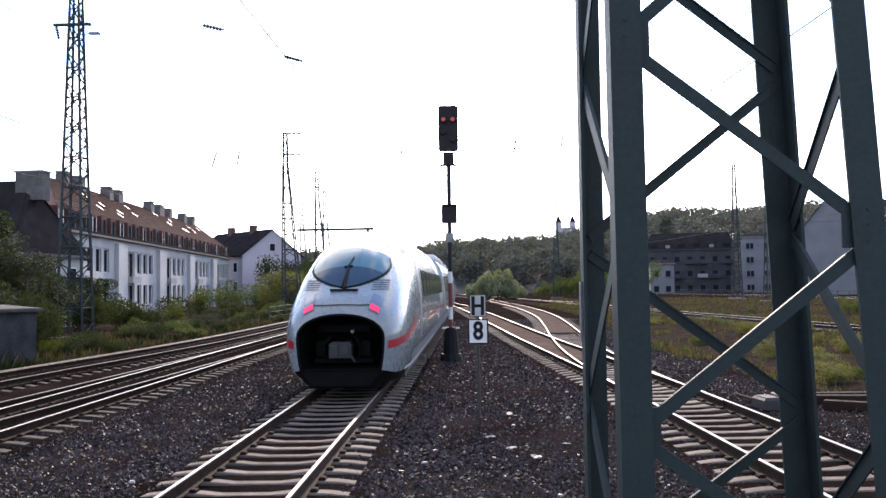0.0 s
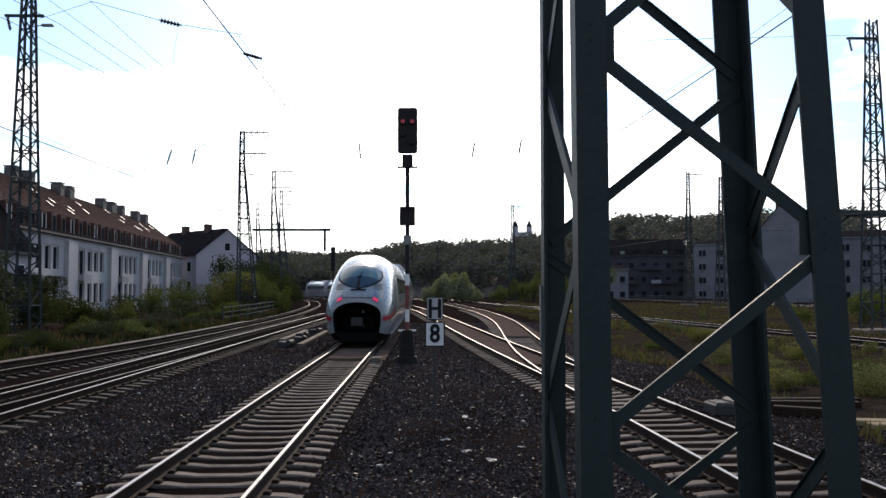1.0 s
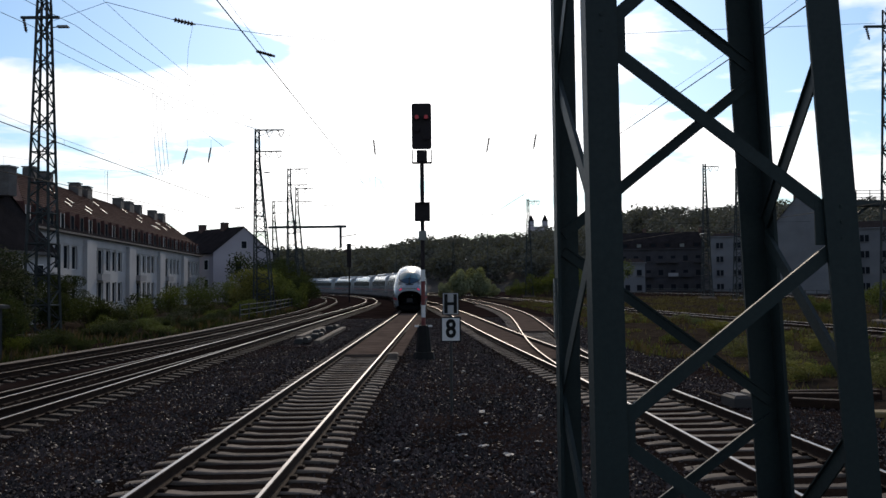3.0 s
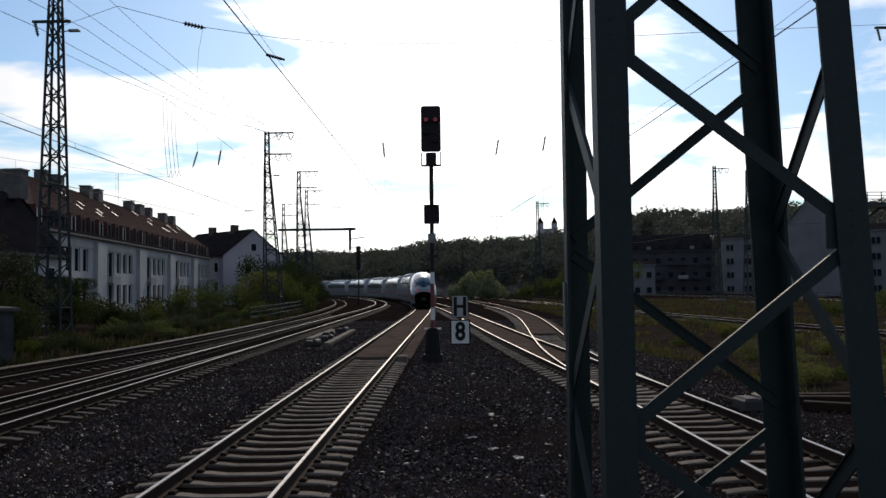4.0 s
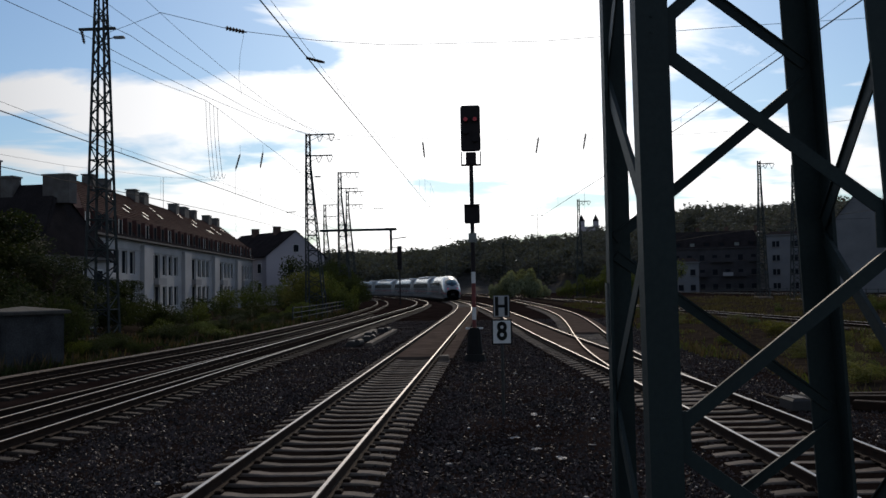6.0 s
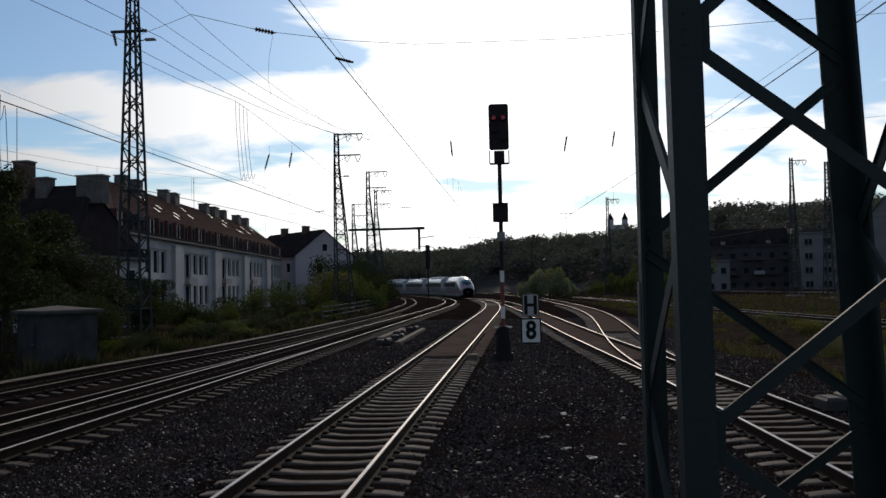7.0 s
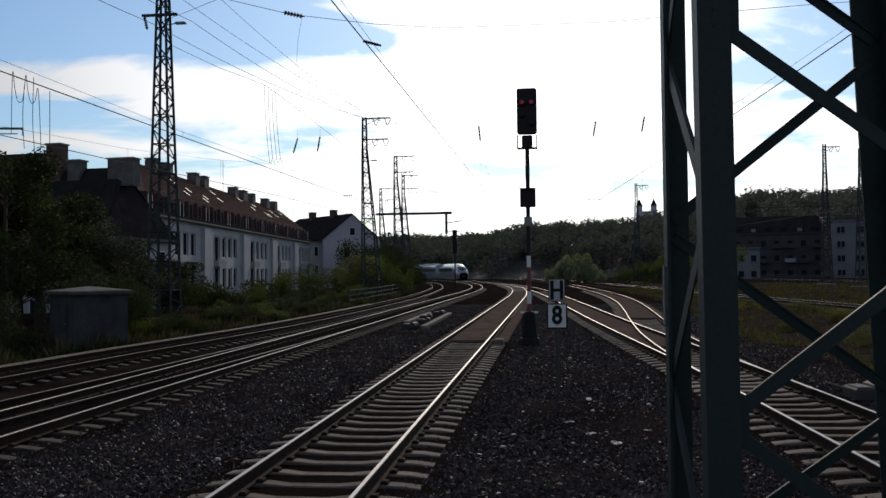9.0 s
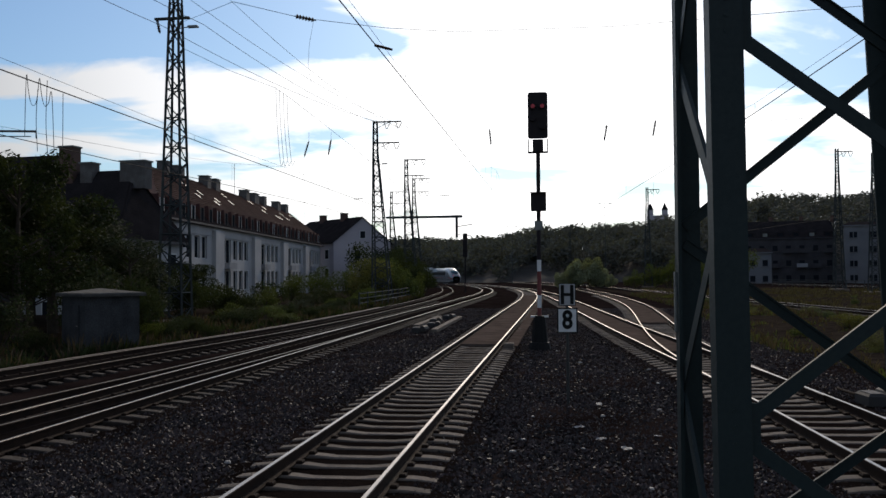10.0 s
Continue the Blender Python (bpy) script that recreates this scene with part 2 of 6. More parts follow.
RENDERWALL = material("renderwall", (0.46, 0.46, 0.475), (0.31, 0.31, 0.33), scale=0.35, fine=14, rough=0.9, bump=0.2)
PALEWALL = material("palewall", (0.46, 0.43, 0.48), (0.37, 0.345, 0.39), scale=0.3, fine=14, rough=0.9, bump=0.2)
GREYWALL = material("greywall", (0.30, 0.31, 0.33), (0.20, 0.20, 0.22), scale=0.3, fine=14, rough=0.9, bump=0.2)
DARKWALL = material("darkwall", (0.034, 0.028, 0.027), (0.018, 0.016, 0.015), scale=0.4, fine=14, rough=0.9, bump=0.2)
ROOFTILE = material("rooftile", (0.118, 0.06, 0.055), (0.062, 0.034, 0.032), scale=0.6, fine=10, rough=0.9, spec=0.08, bump=0.6, depth=0.03, island=0.2)
SLATE = material("slate", (0.033, 0.029, 0.031), (0.018, 0.0165, 0.018), scale=0.8, fine=9, rough=0.95, spec=0.0, bump=0.5, depth=0.02)
BRICKDARK = material("brickdark", (0.11, 0.06, 0.048), (0.06, 0.04, 0.035), scale=2, fine=25, rough=0.9, bump=0.4)
PANE = material("pane", (0.02, 0.024, 0.03), (0.015, 0.017, 0.022), rough=0.6, bump=0, spec=0.0)
FARGREY = material("fargrey", (0.075, 0.072, 0.08), (0.042, 0.041, 0.046), scale=0.4, fine=14, rough=0.95, bump=0.2, spec=0.1)
FARWALL = material("farwall", (0.21, 0.215, 0.23), (0.14, 0.145, 0.16), scale=0.3, fine=14, rough=0.95, bump=0.2, spec=0.1)
HUTWALL = material("hutwall", (0.05, 0.053, 0.06), (0.011, 0.012, 0.014), scale=1.6, fine=20, rough=0.9, bump=0.3)
BARK = material("bark", (0.07, 0.05, 0.035), (0.035, 0.027, 0.02), scale=4, fine=30, rough=0.95, bump=0.8, depth=0.03)
SOIL = material("soil", (0.05, 0.039, 0.03), (0.014, 0.011, 0.0095), scale=1.6, fine=16, rough=1.0, bump=0.8, depth=0.05, spec=0.0)
# undergrowth of the far hill, lightened and greyed so its colour holds the haze
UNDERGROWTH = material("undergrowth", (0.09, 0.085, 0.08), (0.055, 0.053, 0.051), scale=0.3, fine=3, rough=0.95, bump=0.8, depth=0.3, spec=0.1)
LEAF = leaf_material("leaf", (0.1, 0.122, 0.04), (0.058, 0.076, 0.026))
# far leaves: distance haze is put into the grey base colour
LEAFHAZED = leaf_material("leafhazed", (0.115, 0.118, 0.108), (0.066, 0.07, 0.066))
LEAFYELLOW = leaf_material("leafyellow", (0.165, 0.162, 0.055), (0.095, 0.1, 0.036))
LEAFDARK = leaf_material("leafdark", (0.042, 0.053, 0.023), (0.022, 0.031, 0.014))
GRASS = leaf_material("grass", (0.088, 0.074, 0.042), (0.042, 0.036, 0.022))
# leaf colour raised to paint in light from behind and above
LEAFLIT = leaf_material("leaflit", (0.26, 0.275, 0.17), (0.15, 0.165, 0.1))
WEED = leaf_material("weed", (0.09, 0.067, 0.047), (0.045, 0.036, 0.026))


# ---- building kit ----
class Shape:
    """Vertices and faces of one mesh."""

    def __init__(self):
        self.v, self.f = [], []

    def add(self, verts, faces):
        k = len(self.v)
        self.v += [tuple(p) for p in verts]
        self.f += [tuple(i + k for i in f) for f in faces]
        return self

    def box(self, cx, cy, cz, sx, sy, sz, m=None, chamfer=0.0):
        c = chamfer
        hx, hy, hz = sx / 2, sy / 2, sz / 2
        pts = [(-hx, -hy, -hz), (hx, -hy, -hz), (hx, hy, -hz), (-hx, hy, -hz)]
        if c:
            pts += [(-hx, -hy, hz - c), (hx, -hy, hz - c), (hx, hy, hz - c), (-hx, hy, hz - c)]
            pts += [(-hx + c, -hy + c, hz), (hx - c, -hy + c, hz), (hx - c, hy - c, hz), (-hx + c, hy - c, hz)]
        else:
            pts += [(-hx, -hy, hz), (hx, -hy, hz), (hx, hy, hz), (-hx, hy, hz)]
        if m is not None:
            pts = [m @ Vector(p) for p in pts]
        pts = [(p[0] + cx, p[1] + cy, p[2] + cz) for p in pts]
        faces = [(3, 2, 1, 0)]
        for r in range(0, len(pts) - 4, 4):
            faces += [(r + i, r + (i + 1) % 4, r + 4 + (i + 1) % 4, r + 4 + i) for i in range(4)]
        n = len(pts)
        faces.append((n - 4, n - 3, n - 2, n - 1))
        return self.add(pts, faces)

    def sweep(self, profile, points, ups=None, close=True, ends=True):
        """A closed 2D profile (side, up) carried along points."""
        rings = []
        for i, p in enumerate(points):
            p = Vector(p)
            d = (Vector(points[min(i + 1, len(points) - 1)]) - Vector(points[max(i - 1, 0)])).normalized()
            up = Vector((0, 0, 1)) if abs(d.z) < 0.95 else Vector((0, 1, 0))
            if ups is not None:
                up = Vector(ups)
            side = d.cross(up).normalized()
            up = side.cross(d).normalized()
            rings.append([p + side * a + up * b for a, b in profile])
        k = len(profile)
        verts = [q for r in rings for q in r]
        faces = []
        for r in range(len(rings) - 1):
            for i in range(k if close else k - 1):
                j = (i + 1) % k
                faces.append((r * k + i, r * k + j, (r + 1) * k + j, (r + 1) * k + i))
        if ends and close:
            faces.append(tuple(reversed(range(k))))
            faces.append(tuple((len(rings) - 1) * k + i for i in range(k)))
        return self.add(verts, faces)

    def tube(self, p, q, r, n=6, r2=None):
        p, q = Vector(p), Vector(q)
        if r2 is None:
            return self.sweep([(r * math.cos(2 * math.pi * i / n), r * math.sin(2 * math.pi * i / n)) for i in range(n)], [p, q])
        d = (q - p).normalized()
        a = d.orthogonal().normalized()
        b = d.cross(a)
        pts = [c + (a * math.cos(2 * math.pi * i / n) + b * math.sin(2 * math.pi * i / n)) * s for c, s in ((p, r), (q, r2)) for i in range(n)]
        faces = [(i, (i + 1) % n, n + (i + 1) % n, n + i) for i in range(n)] + [tuple(reversed(range(n))), tuple(range(n, 2 * n))]
        return self.add(pts, faces)

    def angle(self, p, q, w, t=0.012, ups=None, flip=1):
        """A steel L-section from p to q."""
        prof = [(0, 0), (w * flip, 0), (w * flip, t), (t * flip, t), (t * flip, w), (0, w)]
        if flip < 0:
            prof.reverse()
        return self.sweep(prof, [p, q], ups)

    def quad(self, a, b, c, d):
        return self.add([a, b, c, d], [(0, 1, 2, 3)])

    def mesh(self, name, mats, smooth=False):
        me = bpy.data.meshes.new(name)
        me.from_pydata(self.v, [], self.f)
        for m in (mats if isinstance(mats, (list, tuple)) else [mats]):
            me.materials.append(m)
        if smooth:
            me.shade_smooth()
        me.update()
        return me


def part(name, shape, mat, parent=None, label="", smooth=False):
    ob = new(name, shape.mesh(name, mat, smooth) if isinstance(shape, Shape) else shape)
    if parent is not None:
        ob.parent = parent
    return tagged(ob, label)


def thing(name, m, label, category, group="", kind=""):
    ob = new(name)
    ob.matrix_world = m
    ob.empty_display_size = 0.2
    return tagged(ob, label, category, group, kind)


def spline(points, y):
    """x of a smooth line through (x, y) points at y."""
    ys = [p[1] for p in points]
    i = min(max(np.searchsorted(ys, y) - 1, 0), len(points) - 2)
    p = [points[max(0, min(len(points) - 1, j))] for j in (i - 1, i, i + 1, i + 2)]
    (x1, y1), (x2, y2) = p[1], p[2]
    s1 = (p[2][0] - p[0][0]) / max(p[2][1] - p[0][1], 1e-6)
    s2 = (p[3][0] - p[1][0]) / max(p[3][1] - p[1][1], 1e-6)
    h = y2 - y1
    u = (y - y1) / h
    return (2 * u**3 - 3 * u**2 + 1) * x1 + (u**3 - 2 * u**2 + u) * h * s1 + (-2 * u**3 + 3 * u**2) * x2 + (u**3 - u**2) * h * s2


def line_main(y):
    return -2.81 - max(0.0, y - 73.0) ** 2 / 1227.0 - max(0.0, y - 100.0) ** 2 / 2300.0


def line_left(y):
    return -8.69 - max(0.0, y - 85.0) ** 2 / 1144.0 - max(0.0, y - 105.0) ** 2 / 2300.0


def line_siding(y):
    return spline([(-15.6, -10), (-14.6, 5), (-13.3, 18), (-12.9, 25), (-12.45, 30), (-11.9, 38), (-11.75, 47), (-11.8, 60), (-12.1, 75), (-13.4, 97), (-16.0, 125), (-22.5, 165), (-36, 215)], y)


def line_interlaced(y):
    return spline([(-10.9, -10), (-10.05, 5), (-9.53, 14), (-9.2, 20), (-8.96, 27), (-8.82, 32), (-8.72, 39), (-8.69, 44)], y)


def line_right(y):
    return spline([(5.3, -10), (4.95, 2), (4.62, 10), (4.15, 20), (3.45, 30), (2.75, 40), (1.85, 55), (0.95, 70), (-0.3, 88), (-1.9, 107), (-4.3, 127), (-7.2, 147)], y)


def line_branch(y):
    return spline([(4.28, 17), (4.02, 24), (4.05, 32), (4.45, 41), (5.0, 51), (5.5, 63), (5.6, 76), (5.2, 92), (3.9, 118), (2.2, 144), (-2, 180), (-9, 220), (-22, 270)], y)


def line_yard(y):
    return spline([(25, 5), (22.6, 20), (20.3, 38), (19.2, 46), (17.9, 56), (16.2, 70), (13.6, 95), (10.5, 125), (6.5, 160), (1, 200), (-9, 255)], y)


def line_far(y):
    return spline([(50, 40), (49.5, 80), (48.6, 102), (46.5, 135), (42, 170), (34, 215), (20, 270)], y)


def along(fn, y0, y1, step):
    """Points every step metres of length on a track's centre: x, y and the heading."""
    out, y = [], y0
    while y < y1:
        x = fn(y)
        g = (fn(y + 0.05) - fn(y - 0.05)) / 0.1
        out.append((x, y, math.atan2(-g, 1)))
        y += step / math.sqrt(1 + g * g)
    return out


# ---- ground ----
GROUND_Z = -0.24


def build_ground():
    ys = [-60, -20] + [y for y in range(-8, 60, 1)] + [60 + 5 * i for i in range(60)] + [400, 600, 1000, 2000, 4500]
    xs = [-3000, -800, -300, -120, -60] + [x * 1.0 for x in range(-40, 41)] + [60, 120, 300, 800, 3000]
    s = Shape()
    def dip(x, y):
        return 0.13 if (5 < y < 58 and abs(x - line_main(y)) < 1.35) or (5 < y < 43 and abs(x - line_right(y)) < 1.35) else 0.0

    s.v = [(x, y, GROUND_Z - dip(x, y) + 0.035 * noise.noise(Vector((x * 0.35, y * 0.35, 0)))) for y in ys for x in xs]
    k = len(xs)
    s.f = [(j * k + i, j * k + i + 1, (j + 1) * k + i + 1, (j + 1) * k + i) for j in range(len(ys) - 1) for i in range(k - 1)]
    tagged(part("ground", s, BALLAST, smooth=True), "dark brown ballast ground between the railway tracks", "ground", kind="structure")
    for name, x0, x1, y0, y1, label in (("verge_east", lambda y: min(9.5, line_branch(max(17, y)) + 3.2) if y > 30 else 7.6, lambda y: line_yard(max(5, y)) - 2.1, 6, 150, "weedy dry grass strip between the tracks"),
                                   ("verge_far", lambda y: line_yard(max(5, y)) + 2.2, lambda y: 45.5 if y < 110 else 40.0, 8, 150, "dry grass field beyond the yard track"),
                                   ("verge_west", lambda y: -75, lambda y: line_siding(y) - 1.9, -10, 160, "overgrown bank beside the siding")):
        s = Shape()
        rows = [y0 + (y1 - y0) * i / 70 for i in range(71)]
        nx = 24
        for y in rows:
            a, b = x0(y), x1(y)
            for i in range(nx + 1):
                u = i / nx
                x = a + (b - a) * u
                edge = min(1, 6 * u, 6 * (1 - u)) if name != "verge_west" else min(1, 6 * (1 - u))
                s.v.append((x, y, GROUND_Z - 0.03 + edge * (0.12 + 0.12 * noise.noise(Vector((x * 0.5, y * 0.5, 3))))))
        s.f = [(j * (nx + 1) + i, j * (nx + 1) + i + 1, (j + 1) * (nx + 1) + i + 1, (j + 1) * (nx + 1) + i) for j in range(70) for i in range(nx)]
        tagged(part(name, s, SOIL, smooth=True), label, "ground", kind="structure")


build_ground()

# ---- tracks ----
HEAD = [(-0.027, -0.006), (-0.022, 0.0), (0.022, 0.0), (0.027, -0.006)]
RAIL = [(-0.036, -0.010), (-0.03, -0.004), (0.03, -0.004), (0.036, -0.010), (0.034, -0.042), (0.009, -0.055), (0.009, -0.14), (0.075, -0.158), (0.075, -0.172), (-0.075, -0.172), (-0.075, -0.158), (-0.009, -0.14), (-0.009, -0.055), (-0.034, -0.042)]


def sleeper_mesh():
    s = Shape()
    prof = [(-1.3, -0.205), (-1.05, -0.176), (-0.95, -0.172), (-0.55, -0.172), (-0.3, -0.196), (0.3, -0.196), (0.55, -0.172), (0.95, -0.172), (1.05, -0.176), (1.3, -0.205)]
    verts = []
    for x, z in prof:
        half = 0.078 if abs(x) < 0.4 else 0.092
        verts += [(x, -0.115, -0.38), (x, -half - 0.016, z - 0.014), (x, -half, z), (x, half, z), (x, half + 0.016, z - 0.014), (x, 0.115, -0.38)]
    faces = [tuple(range(5, -1, -1)), tuple(54 + i for i in range(6))]
    for r in range(9):
        faces += [(r * 6 + i, r * 6 + i + 1, r * 6 + 7 + i, r * 6 + 6 + i) for i in range(5)]
    s.add(verts, faces)
    return s.mesh("sleeper", CONCRETE)


SLEEPER = sleeper_mesh()
OLDSLEEPER = SLEEPER.copy()
OLDSLEEPER.materials.clear()
OLDSLEEPER.materials.append(OLDCONCRETE)


def build_track(name, fn, y0, y1, near, label, sleepers_to, head=None, tie=None, z=0.0):
    tie = tie or SLEEPER
    t = thing(name, pose(0, 0, z), label, "railway track", "railway tracks", "structure")
    for side in (-0.7525, 0.7525):
        pts = []
        for x, y, h in along(fn, y0, y1, 2.5):
            pts.append((x + side * math.cos(h), y + side * math.sin(h), 0))
        r = part("rail", Shape().sweep(RAIL, pts), RUST, t, "rusty rail flanks with a polished running surface")
        part("running_surface", Shape().sweep(HEAD, pts), head or RAILTOP, r, "polished steel rail head" if head is None else "dull rail head")
    rest, clips = Shape(), Shape()
    for i, (x, y, h) in enumerate(along(fn, y0, sleepers_to, 0.6)):
        m = pose(x, y, random.uniform(-0.008, 0.008), 0, 0, math.degrees(h) + random.uniform(-0.8, 0.8))
        if near[0] < y < near[1]:
            ob = part("sleeper", tie, None, t)
            ob.matrix_local = m
        else:
            rest.add([m @ Vector(v) for v in [p.co for p in SLEEPER.vertices]], [tuple(p.vertices) for p in SLEEPER.polygons])
        if 5 < y < 45:
            for sx in (-0.865, -0.64, 0.64, 0.865):
                clips.box(*(m @ Vector((sx, 0, -0.15))), 0.09, 0.13, 0.045, m.to_3x3(), 0.015)
    if rest.v:
        tagged(part("far_sleepers", rest, tie.materials[0], t), kind="stuff")
    if clips.v:
        tagged(part("rail_clips", clips, RUST, t), kind="stuff")
    return t


build_track("main_track", line_main, -6, 330, (5, 100), "main railway track on pale concrete sleepers in dark ballast", 140)
build_track("left_track", line_left, -6, 330, (8, 85), "railway track on concrete sleepers beside the main track", 120, None, OLDSLEEPER)
build_track("siding_track", line_siding, -6, 212, (14, 40), "rusty siding track along the overgrown bank", 80, DULLTOP, OLDSLEEPER)
build_track("interlaced_track", line_interlaced, -6, 43, (0, 0), "dull turnout rails converging into the neighbouring track", -6, DULLTOP, None, -0.006)
build_track("right_track", line_right, -6, 146, (6, 75), "railway track with a turnout, on concrete sleepers", 100)
build_track("branch_track", line_branch, 17.5, 268, (36, 60), "turnout branch curving away to the yard", 100, RAILMID, None, -0.004)
build_track("yard_track", line_yard, 8, 250, (30, 60), "yard track crossing the dry grass", 90)
build_track("far_track", line_far, 42, 265, (0, 0), "distant yard track beyond the grass", 43)
build_track("far_track", lambda y: line_far(y) + 4.5, 42, 265, (0, 0), "distant yard track beyond the grass", 43)


def strip(fn, y0, y1, a, b, z, step=2.0):
    pts = along(fn, y0, y1, step)
    s = Shape()
    for x, y, h in pts:
        for d, dz in ((a, -0.12), (a, 0), (b, 0), (b, -0.12)):
            s.v.append((x + d * math.cos(h), y + d * math.sin(h), z + dz + 0.006 * noise.noise(Vector((x + d, y, 1)))))
    for i in range(len(pts) - 1):
        s.f += [(i * 4 + j, i * 4 + j + 1, i * 4 + 5 + j, i * 4 + 4 + j) for j in range(3)]
    s.f += [(0, 1, 2, 3), tuple(len(s.v) - 4 + j for j in (3, 2, 1, 0))]
    return s


for fn, y0, y1 in ((line_main, 30.5, 100), (line_right, 28, 95), (line_branch, 44, 100)):
    g = thing("track_infill", pose(0, 0, 0), "sandy grey-brown fill between the rails of a track", "track infill", "track infills", "structure")
    part("middle_fill", strip(fn, y0, y1, -0.66, 0.66, -0.105), INFILL, g)
    part("side_fill", strip(fn, y0, y1, 0.86, 1.35, -0.168), INFILL, g)
for fn, y0, y1, a, b_ in ((line_left, -6, 118, -1.32, 0.68), (line_siding, -6, 80, -1.3, 1.02)):
    tagged(part("old_ballast_fill", strip(fn, y0, y1, a, b_, -0.155, 0.8), OILED), "dark dirty ballast burying the sleepers of a track", "ballast", kind="structure")
tagged(part("kerb_strip", strip(line_siding, 8, 62, -1.14, -0.93, -0.01), CONCRETE), "pale concrete edging strip beside the siding", "edging", kind="structure")


def ballast_bed(name, fn, y0, y1, low):
    pts = along(fn, y0, y1, 0.3)
    half = (0, 0.3, 0.6, 0.9, 1.15, 1.28, 1.42, 1.75, 2.2, 2.6)
    offs = [-o for o in reversed(half[1:])] + list(half)
    level = dict(zip(half, (low, low, low, low, low, -0.215, -0.222, -0.24, -0.29, -0.36)))
    s = Shape()
    for x, y, h in pts:
        for o in offs:
            px, py = x + o * math.cos(h), y + o * math.sin(h)
            s.v.append((px, py, level[abs(o)] + 0.016 * noise.noise(Vector((px * 6, py * 6, 2))) + 0.012 * noise.noise(Vector((px * 17, py * 17, 5)))))
    k = len(offs)
    s.f = [(i * k + j, i * k + j + 1, (i + 1) * k + j + 1, (i + 1) * k + j) for i in range(len(pts) - 1) for j in range(k - 1)]
    tagged(part(name, s, DUSTED), "dark ballast packed between the sleepers of a track", "ballast bed", kind="structure")


ballast_bed("ballast_bed", line_main, 4, 60, -0.209)
ballast_bed("ballast_bed", line_left, 6, 60, -0.226)
ballast_bed("ballast_bed", line_right, 4, 45, -0.209)

# ---- the lattice mast beside the camera ----
def build_near_mast():
    t = thing("lattice_mast", pose(0, 0, 0), "dark green painted steel lattice mast standing in the ballast", "mast")

    def leg(x, y, gx, gy, z):
        return Vector((x - gx * (z - 2.34), y - gy * (z - 2.34), z))

    legs = {"b": (0.668, 3.83, 0.004, -0.012), "d": (1.857, 3.83, 0.052, -0.012), "a": (0.655, 4.99, 0.002, 0.012), "c": (1.885, 4.99, 0.045, 0.012)}
    top = 14.0

    def at(k, z):
        return leg(*legs[k], z)

    th = 0.018
    widths = {"b": 0.141, "d": 0.142, "a": 0.135, "c": 0.155}
    for k, sx, sy in (("b", 1, 1), ("d", -1, 1), ("a", 1, -1), ("c", -1, -1)):
        s = Shape()
        w = widths[k]
        rings = []
        for z in (GROUND_Z - 0.2, 2.3, 6, top):
            p = at(k, z)
            r = 1 if z < 7 else 0.8
            prof = [(0, 0), (w * r, 0), (w * r, th), (th, th), (th, w * r), (0, w * r)]
            rings.append([(p.x + sx * a, p.y + sy * b, z) for a, b in prof])
        for r in rings:
            s.v += r
        for r in range(3):
            s.f += [(r * 6 + i, r * 6 + (i + 1) % 6, r * 6 + 6 + (i + 1) % 6, r * 6 + 6 + i) for i in range(6)]
        s.f += [tuple(range(6)), tuple(18 + i for i in range(6))]
        part("leg", s, MASTGREEN, t)

    def brace(k1, z1, k2, z2, off, ups, drop, w=0.06):
        """An angle bar: its face in the plane of the side, its narrow flange inward along the upper edge."""
        p, q = at(k1, z1) + Vector(off[0]), at(k2, z2) + Vector(off[1])
        down = -1 if (q - p).cross(Vector(ups)).z > 0 else 1
        u, t_ = 0.02, 0.009
        a, b_ = -w * (1 - drop), w * drop
        prof = [(a, 0), (b_, 0), (b_, t_), (a + t_, t_), (a + t_, u), (a, u)]
        prof = [(x * down, y) for x, y in prof]
        part("brace", Shape().sweep(prof if down > 0 else prof[::-1], [p, q], ups), MASTGREEN, t)

    # front and rear faces: zigzags; the flanks likewise
    inward = {"b": (1, 1), "d": (-1, 1), "a": (1, -1), "c": (-1, -1)}
    for start, other, z0, step, gap, along_x in (("b", "d", 3.42, 0.87, 0.01, True), ("c", "a", 3.51, 0.953, 0.045, True), ("a", "b", 3.5, 0.9, 0.04, False), ("d", "c", 3.5, 0.88, 0.04, False)):
        for i in range(-11, 5):
            za, zb = z0 - step * i - gap, z0 - step * (i + 1) + gap
            p, q = (start, other) if i % 2 == 0 else (other, start)
            if zb < GROUND_Z:
                continue
            if start == "b" and (i % 2 == 0 or i < 0):
                za, zb = za + 0.042, zb + 0.042
            (ix, iy), (jx, jy) = inward[p], inward[q]
            if along_x:
                brace(p, za, q, zb, ((ix * 0.05, iy * 0.022, 0), (jx * 0.05, jy * 0.022, 0)), (0, iy, 0), 0.85 if start == "b" else 0.5)
            else:
                brace(p, za, q, zb, ((ix * 0.022, iy * 0.05, 0), (jx * 0.022, jy * 0.05, 0)), (ix, 0, 0), 0.5, 0.09)
    p = at("a", 2.2)
    part("marker_plate", Shape().box(p.x - 0.006, p.y - 0.04, 2.19, 0.01, 0.06, 0.33), GALVANISED, t, "small pale plate on a leg")
    # gusset plates with rivets where the front braces meet the legs
    for k, z, sx in (("b", 3.455, 1), ("d", 2.585, -1), ("b", 1.697, 1), ("d", 0.83, -1)):
        p = at(k, z)
        g = part("gusset_plate", Shape().box(p.x + sx * 0.1, p.y + 0.026, z, 0.16, 0.008, 0.2), MASTGREEN, t)
